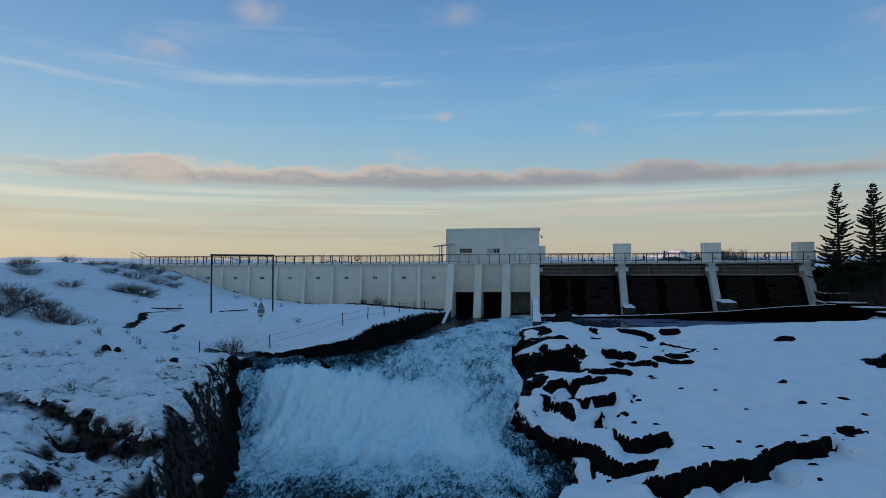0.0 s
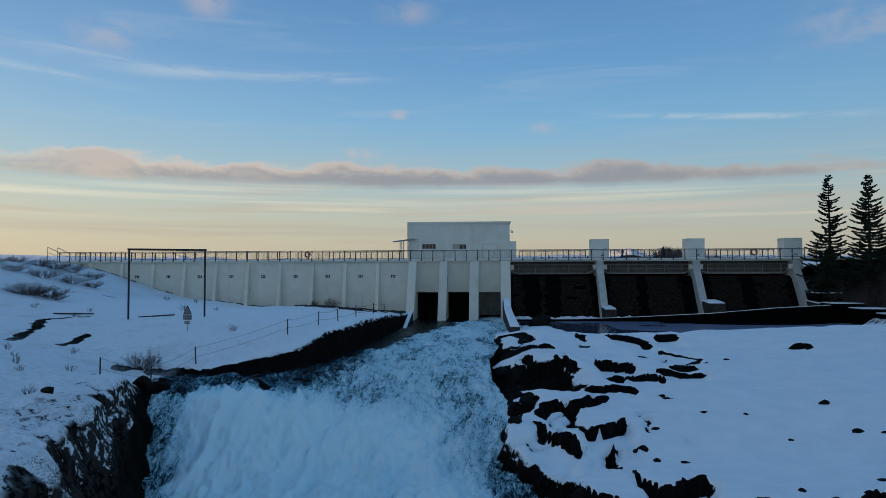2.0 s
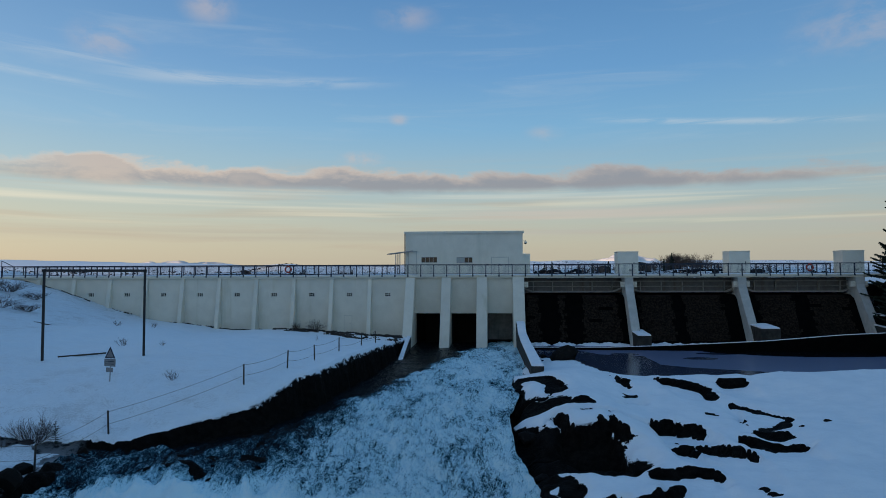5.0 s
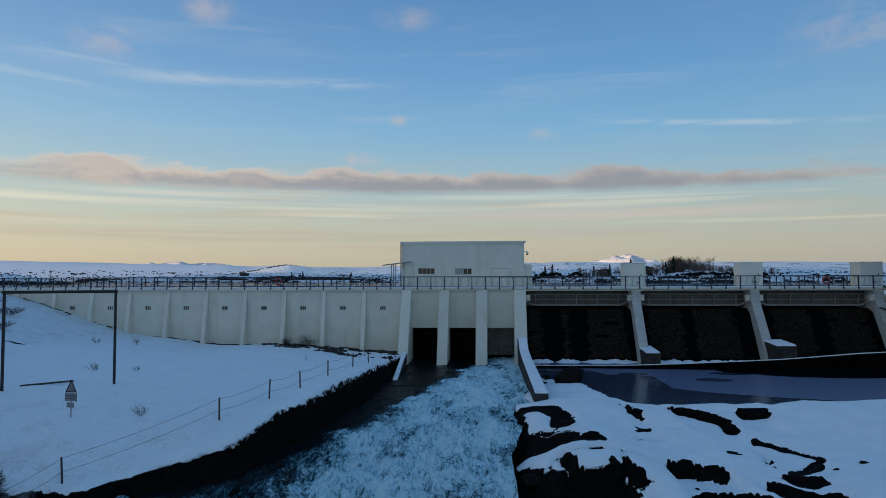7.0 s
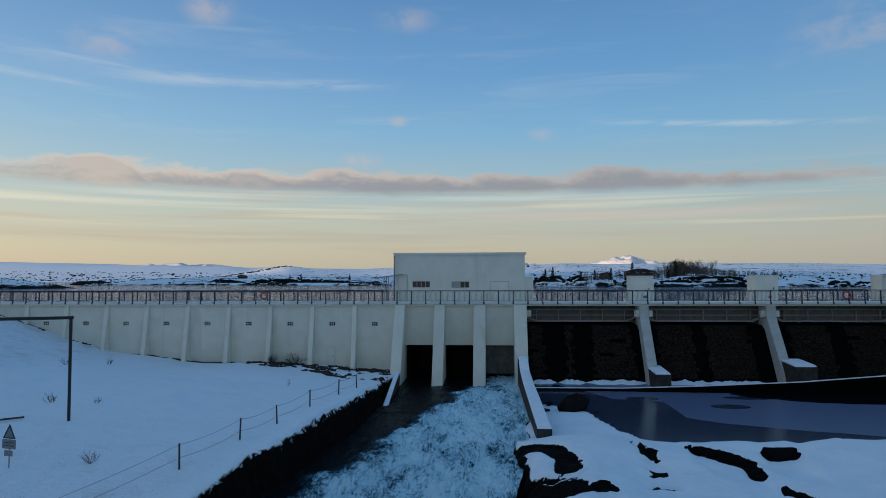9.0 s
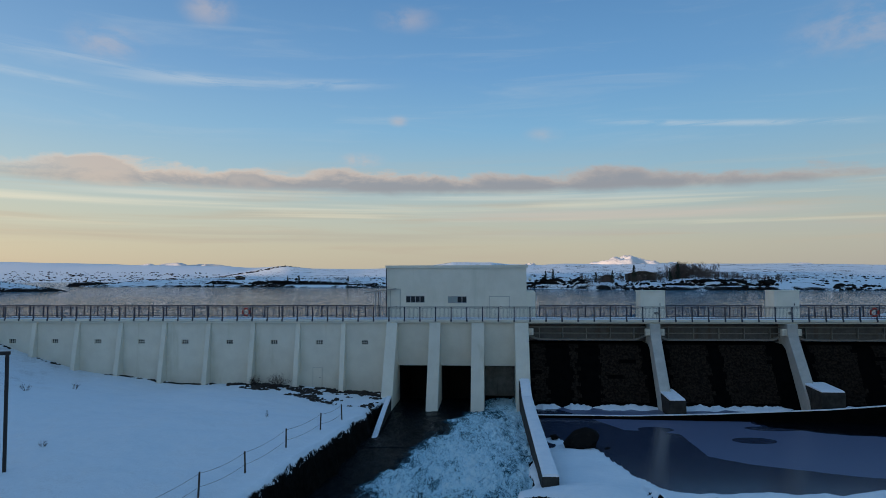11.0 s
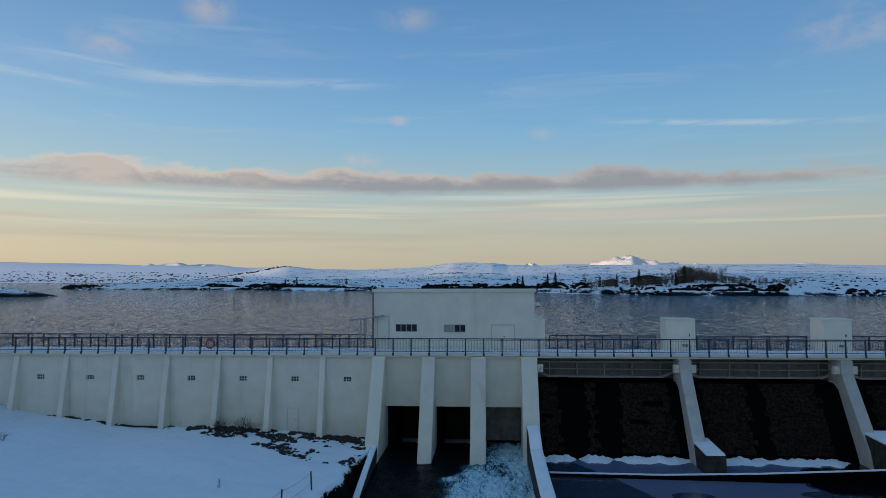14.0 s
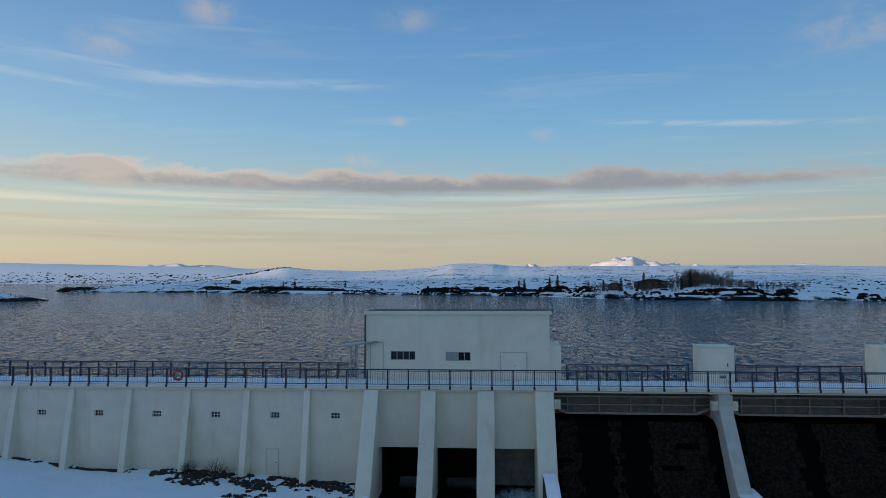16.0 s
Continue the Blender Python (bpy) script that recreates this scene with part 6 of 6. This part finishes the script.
# ---------------------------------------------------------------- spruces
def spruce(x, y, base, top, radius, seed, density, label, group, fine=True):
    rng = random.Random(seed)
    root = thing("spruce", (x, y, base), label, "tree", group)
    hgt = top - base
    bm = bmesh.new()
    rod(bm, (0, 0, -0.5), (0.05, 0.03, hgt * 0.6), 0.018 * hgt, 0.009 * hgt, 8), rod(bm, (0.05, 0.03, hgt * 0.6), (0, 0, hgt), 0.009 * hgt, 0.01, 6)
    part("trunk", bm, BARK, root)
    bm = bmesh.new()
    z = hgt * 0.10
    while z < hgt * 0.985:
        f = z / hgt
        reach = radius * (1 - f) ** 0.85 * (0.55 + 0.45 * min(1, f * 5)) + 0.12
        for _ in range(max(3, int((5 + 3 * (1 - f)) * density))):
            a = rng.uniform(0, math.tau)
            ln = reach * rng.uniform(0.55, 1.12)
            out = Vector((math.cos(a), math.sin(a), 0))
            side = Vector((-out.y, out.x, 0))
            rise = 0.25 - 0.45 * (1 - f)
            pts = [Vector((0, 0, z)) + out * ln * g + Vector((0, 0, ln * (rise * g + 0.16 * g * g - 0.20 * g * (1 - g)))) for g in (0, 0.35, 0.7, 1.0)]
            for p, q in zip(pts, pts[1:]):
                rod(bm, p, q, 0.010 + 0.02 * (1 - f), 0.008, 3)
            n = max(4, int(ln * (9 if fine else 4)))
            for j in range(n):
                g = (j + 0.6) / n
                k = min(2, int(g * 3))
                p = pts[k].lerp(pts[k + 1], g * 3 - k if g < 1 else 1)
                for sgn in (-1, 1):
                    tl = (0.16 + 0.30 * ln * 0.35 * (1 - g)) * rng.uniform(0.7, 1.3)
                    way = (side * sgn + out * 0.75 + Vector((0, 0, rng.uniform(-0.75, -0.05)))).normalized()
                    e = p + way * tl
                    wv = Vector((0, 0, 0.05 + 0.03 * rng.random())) + out * 0.03
                    v = [bm.verts.new(c) for c in (p - wv, p + wv, e + wv * 0.4, e - wv * 1.2)]
                    bm.faces.new(v)
        z += max(0.16, 0.026 * hgt * (1.15 - 0.5 * f)) * rng.uniform(0.8, 1.2) * (3.0 if density < 0.3 else 1.0)
    part("crown", bm, NEEDLE, root)
    return root


spruce(36.9, 87.0, 3.2, 18.3, 3.9, 3, 0.62, "tall dark sparse spruce beside the spillway", "spruces by the dam")
spruce(39.4, 83.6, 3.4, 17.7, 4.0, 8, 1.05, "tall dark dense spruce beside the spillway", "spruces by the dam")
spruce(43.5, 86.5, 4.2, 10.8, 2.6, 15, 1.0, "shorter dark spruce behind the others", "spruces by the dam")
spruce(35.6, 84.6, 3.2, 9.6, 2.6, 21, 1.3, "low bushy dark spruce at the end of the spillway", "spruces by the dam")
spruce(41.8, 81.0, 3.4, 9.0, 2.6, 22, 1.3, "low bushy dark spruce at the end of the spillway", "spruces by the dam")
rng = random.Random(77)
for x, y, s in ((38.2, 80.6, 2.4), (40.5, 79.2, 2.6), (43.5, 79.5, 2.8), (45.5, 81.5, 3.0), (40.5, 85.8, 2.4), (46.5, 78.5, 2.4), (37.2, 83.6, 2.4), (43.0, 83.0, 3.0), (47.0, 84.0, 3.0)):
    plant(rng.choice(SHRUBS), "shrub", x, y, s, "tall bare brown brush under the spruces", "shrub", "brush under the spruces", rng.uniform(0, 6))
for k in range(2):
    plant_pos = ((-21.9, 48.0, 1.1), (-17.0, 73.6, 0.5))[k]
    small = spruce(plant_pos[0], plant_pos[1], ground_z(plant_pos[0], plant_pos[1]), ground_z(plant_pos[0], plant_pos[1]) + 6.0, 2.0, 90 + k, 0.22, "tiny young spruce in the snow", "young spruces", False)
    small.scale = [plant_pos[2] / 6.0] * 3


# ---------------------------------------------------------------- the far shore
def bare_tree_mesh(seed, hgt):
    rng = random.Random(seed)
    bm = bmesh.new()
    for s in range(3):
        base = Vector((rng.uniform(-1.3, 1.3), rng.uniform(-1.3, 1.3), 0))
        tip = base + Vector((rng.uniform(-0.6, 0.6), rng.uniform(-0.6, 0.6), hgt * rng.uniform(0.75, 1.0)))
        rod(bm, base, tip, 0.06, 0.02, 3)
        for _ in range(34):
            p = base.lerp(tip, rng.uniform(0.2, 0.97))
            a = rng.uniform(0, math.tau)
            e = p + Vector((math.cos(a) * 0.9, math.sin(a) * 0.9, 1.0)).normalized() * rng.uniform(0.8, 2.0)
            rod(bm, p, e, 0.024, 0.010, 3)
            for _ in range(3):
                q = p.lerp(e, rng.uniform(0.4, 0.9))
                rod(bm, q, q + Vector((rng.uniform(-0.4, 0.4), rng.uniform(-0.4, 0.4), rng.uniform(0.3, 0.8))), 0.015, 0.008, 3)
    me = bpy.data.meshes.new("bare_tree")
    bm.to_mesh(me)
    bm.free()
    me.materials.append(BRUSH)
    return me


BARE = [bare_tree_mesh(120 + k, 6.0) for k in range(4)]
rng = random.Random(51)
for k in range(230):
    u = rng.random()
    if u < 0.38:
        x, y, s = rng.gauss(91, 5.5), rng.gauss(352, 6), rng.uniform(0.6, 1.25)
    elif u < 0.72:
        x, y, s = rng.uniform(40, 84), rng.gauss(342, 7), rng.uniform(0.3, 0.75)
    else:
        x, y, s = 94 + 38 * rng.random() ** 1.4, rng.gauss(346, 7), rng.uniform(0.25, 0.7)
    plant(BARE[k % 4], "bare_tree", x, y, s, "bare leafless tree on the far snowy shore", "tree", "bare trees on the far shore", rng.uniform(0, 6))
for x, y, h in ((61, 333, 8.5), (81, 336, 8.0), (78, 338, 6.5), (52, 336, 6), (46, 345, 5), (33, 420, 7), (29, 424, 6), (15, 430, 5.5), (12, 432, 4.5), (-151, 505, 4), (-143, 506, 5), (-108, 512, 4.5)):
    spruce(x, y, ground_z(x, y), ground_z(x, y) + h, h * 0.24, int(x * 7 + 900), 0.8, "dark spruce on the far snowy shore", "spruces on the far shore", False)


def far_cabin(x, y, w, d, h, roof_h, label):
    z = ground_z(x, y)
    root = thing("cabin", (x, y, z), label, "house", "cabins on the far shore")
    part("wall", box(bmesh.new(), -w / 2, w / 2, -d / 2, d / 2, -1.0, h), CABIN_WOOD, root)
    part("roof", prism(bmesh.new(), [(-w / 2 - 0.6, h + 0.003), (w / 2 + 0.6, h + 0.003), (w / 2 + 0.6, h + 0.25), (w * 0.12, h + roof_h), (-w * 0.12, h + roof_h), (-w / 2 - 0.6, h + 0.25)], -d / 2 - 0.5, d / 2 + 0.5, "y"), CABIN_WOOD, root)
    part("roof_snow", prism(bmesh.new(), [(-w / 2 - 0.6, h + 0.27), (-w * 0.12, h + roof_h + 0.02), (w * 0.12, h + roof_h + 0.02), (w / 2 + 0.6, h + 0.27), (w * 0.12, h + roof_h + 0.3), (-w * 0.12, h + roof_h + 0.3)], -d / 2 - 0.4, d / 2 + 0.4, "y"), SNOW, root, "thin snow on the roof")
    n = max(1, int(w / 3))
    for k in range(n):
        cx = -w / 2 + w * (k + 0.5) / n
        win = part("window", box(bmesh.new(), cx - 0.7, cx + 0.7, -d / 2 - 0.04, -d / 2 - 0.004, h * 0.35, h * 0.8), PANE, root)
        part("window_frame", box(bmesh.new(), cx - 0.78, cx + 0.78, -d / 2 - 0.06, -d / 2 - 0.045, h * 0.8, h * 0.86), PAINT_HOUSE, win)
    return root


far_cabin(68, 352, 13, 7, 2.7, 1.4, "long dark wooden cabin with snow on its roof among trees")
far_cabin(86, 352, 6, 5, 2.4, 0.9, "small dark wooden cabin among trees")
far_cabin(52, 352, 5, 5, 2.3, 0.9, "small dark wooden shed among trees")
far_cabin(-228, 612, 7, 5, 2.4, 1.2, "small far cabin on the snowy shore")



def far_rocks():
    """Bare rocks and heath clumps on the far shore and its slopes, too many to count."""
    rng = np.random.default_rng(41)
    ball = bmesh.new()
    bmesh.ops.create_icosphere(ball, subdivisions=1, radius=1.0)
    shape = np.array([v.co for v in ball.verts])
    tris = np.array([[v.index for v in f.verts] for f in ball.faces])
    ball.free()
    # along the water, on the scarps, over the slopes, and on the hills past the inlet
    x1 = rng.uniform(-350, 230, 2600)
    y1 = shore_line(x1) + rng.uniform(-5, 1, 2600) + 16 * rng.random(2600) ** 2
    x3 = rng.uniform(-420, 330, 2600)
    y3 = shore_line(x3) + 10 + 480 * rng.random(2600) ** 1.7
    x4, y4 = rng.uniform(-1950, -700, 1400), rng.uniform(2055, 2600, 1400)
    # the point by the inlet, and the low spit in front of it
    x5 = np.concatenate([rng.uniform(-356, -322, 130), rng.uniform(-312, -190, 420)])
    y5 = np.concatenate([shore_line(x5[:130]) + rng.uniform(-4, 30, 130), 303 + rng.normal(-4, 7, 420)])
    x2 = rng.uniform(-240, 180, 5200)
    y2 = shore_line(x2) + rng.uniform(4, 22, 5200)
    b2 = (x2 + 3.2) / (y2 - 45.5)
    inside = np.zeros(len(x2), bool)
    for b0, b1 in SCARPS:
        inside |= (b2 > b0) & (b2 < b1)
    lift = 13 + 8 * fbm(x2 * 0.025, x2 * 0.0, 3, 88)
    inside &= np.abs(y2 - shore_line(x2) - lift) < 2.2
    x2, y2 = x2[inside], y2[inside]
    size = np.concatenate([rng.uniform(0.25, 0.95, len(x1)), rng.uniform(0.6, 1.5, len(x2)), rng.uniform(0.3, 1.0, len(x3)), rng.uniform(1.6, 4.0, len(x4)), np.concatenate([rng.uniform(0.8, 2.2, 130), rng.uniform(0.15, 0.45, 420)])])
    keep_all = np.concatenate([np.zeros(len(x1), bool), np.ones(len(x2), bool), np.zeros(len(x3) + len(x4), bool), np.ones(len(x5), bool)])
    x, y = np.concatenate([x1, x2, x3, x4, x5]), np.concatenate([y1, y2, y3, y4, y5])
    keep = keep_all | (fbm(x * 0.05, y * 0.03, 3, 177) > 0.0)
    x, y, size = x[keep], y[keep], size[keep]
    z = height(x, y)[0]
    n = len(x)
    turn = rng.uniform(0, 6.28, n)
    p = shape[None] * (1 + 0.35 * (rng.random((n, len(shape), 1)) - 0.5))
    p = p * np.stack([size * rng.uniform(0.9, 2.2, n), size, size * rng.uniform(0.45, 0.9, n)], -1)[:, None, :]
    c, si = np.cos(turn)[:, None], np.sin(turn)[:, None]
    co = np.stack([p[..., 0] * c - p[..., 1] * si * 0.7 + x[:, None], p[..., 0] * si * 0.4 + p[..., 1] * c + y[:, None], p[..., 2] + (z + 0.15 * size)[:, None]], -1)
    faces = (tris[None] + (np.arange(n) * len(shape))[:, None, None]).reshape(-1, 3)
    me = bpy.data.meshes.new("far_rocks")
    me.from_pydata(co.reshape(-1, 3).tolist(), [], faces.tolist())
    me.materials.append(ROCK)
    tagged(new("far_rocks", me), "scattered dark rocks and heath on the far snowy shore", "rocks", kind="stuff")


far_rocks()

# pylons on the skyline
for x, y in ((430, 760), (505, 840)):
    z = ground_z(x, y)
    root = thing("pylon", (x, y, z), "far steel lattice power pylon on the snowy ridge", "pylon", "power pylons")
    bm = bmesh.new()
    for sx in (-1, 1):
        for sy in (-1, 1):
            rod(bm, (sx * 1.6, sy * 1.6, -0.5), (sx * 0.3, sy * 0.3, 10), 0.12, 0.08, 4)
    part("mast", bm, GALV, root)
    for h in (7.5, 9.2):
        part("arm", rod(bmesh.new(), (-3.2, 0, h), (3.2, 0, h), 0.12, 0.12, 4), GALV, root)
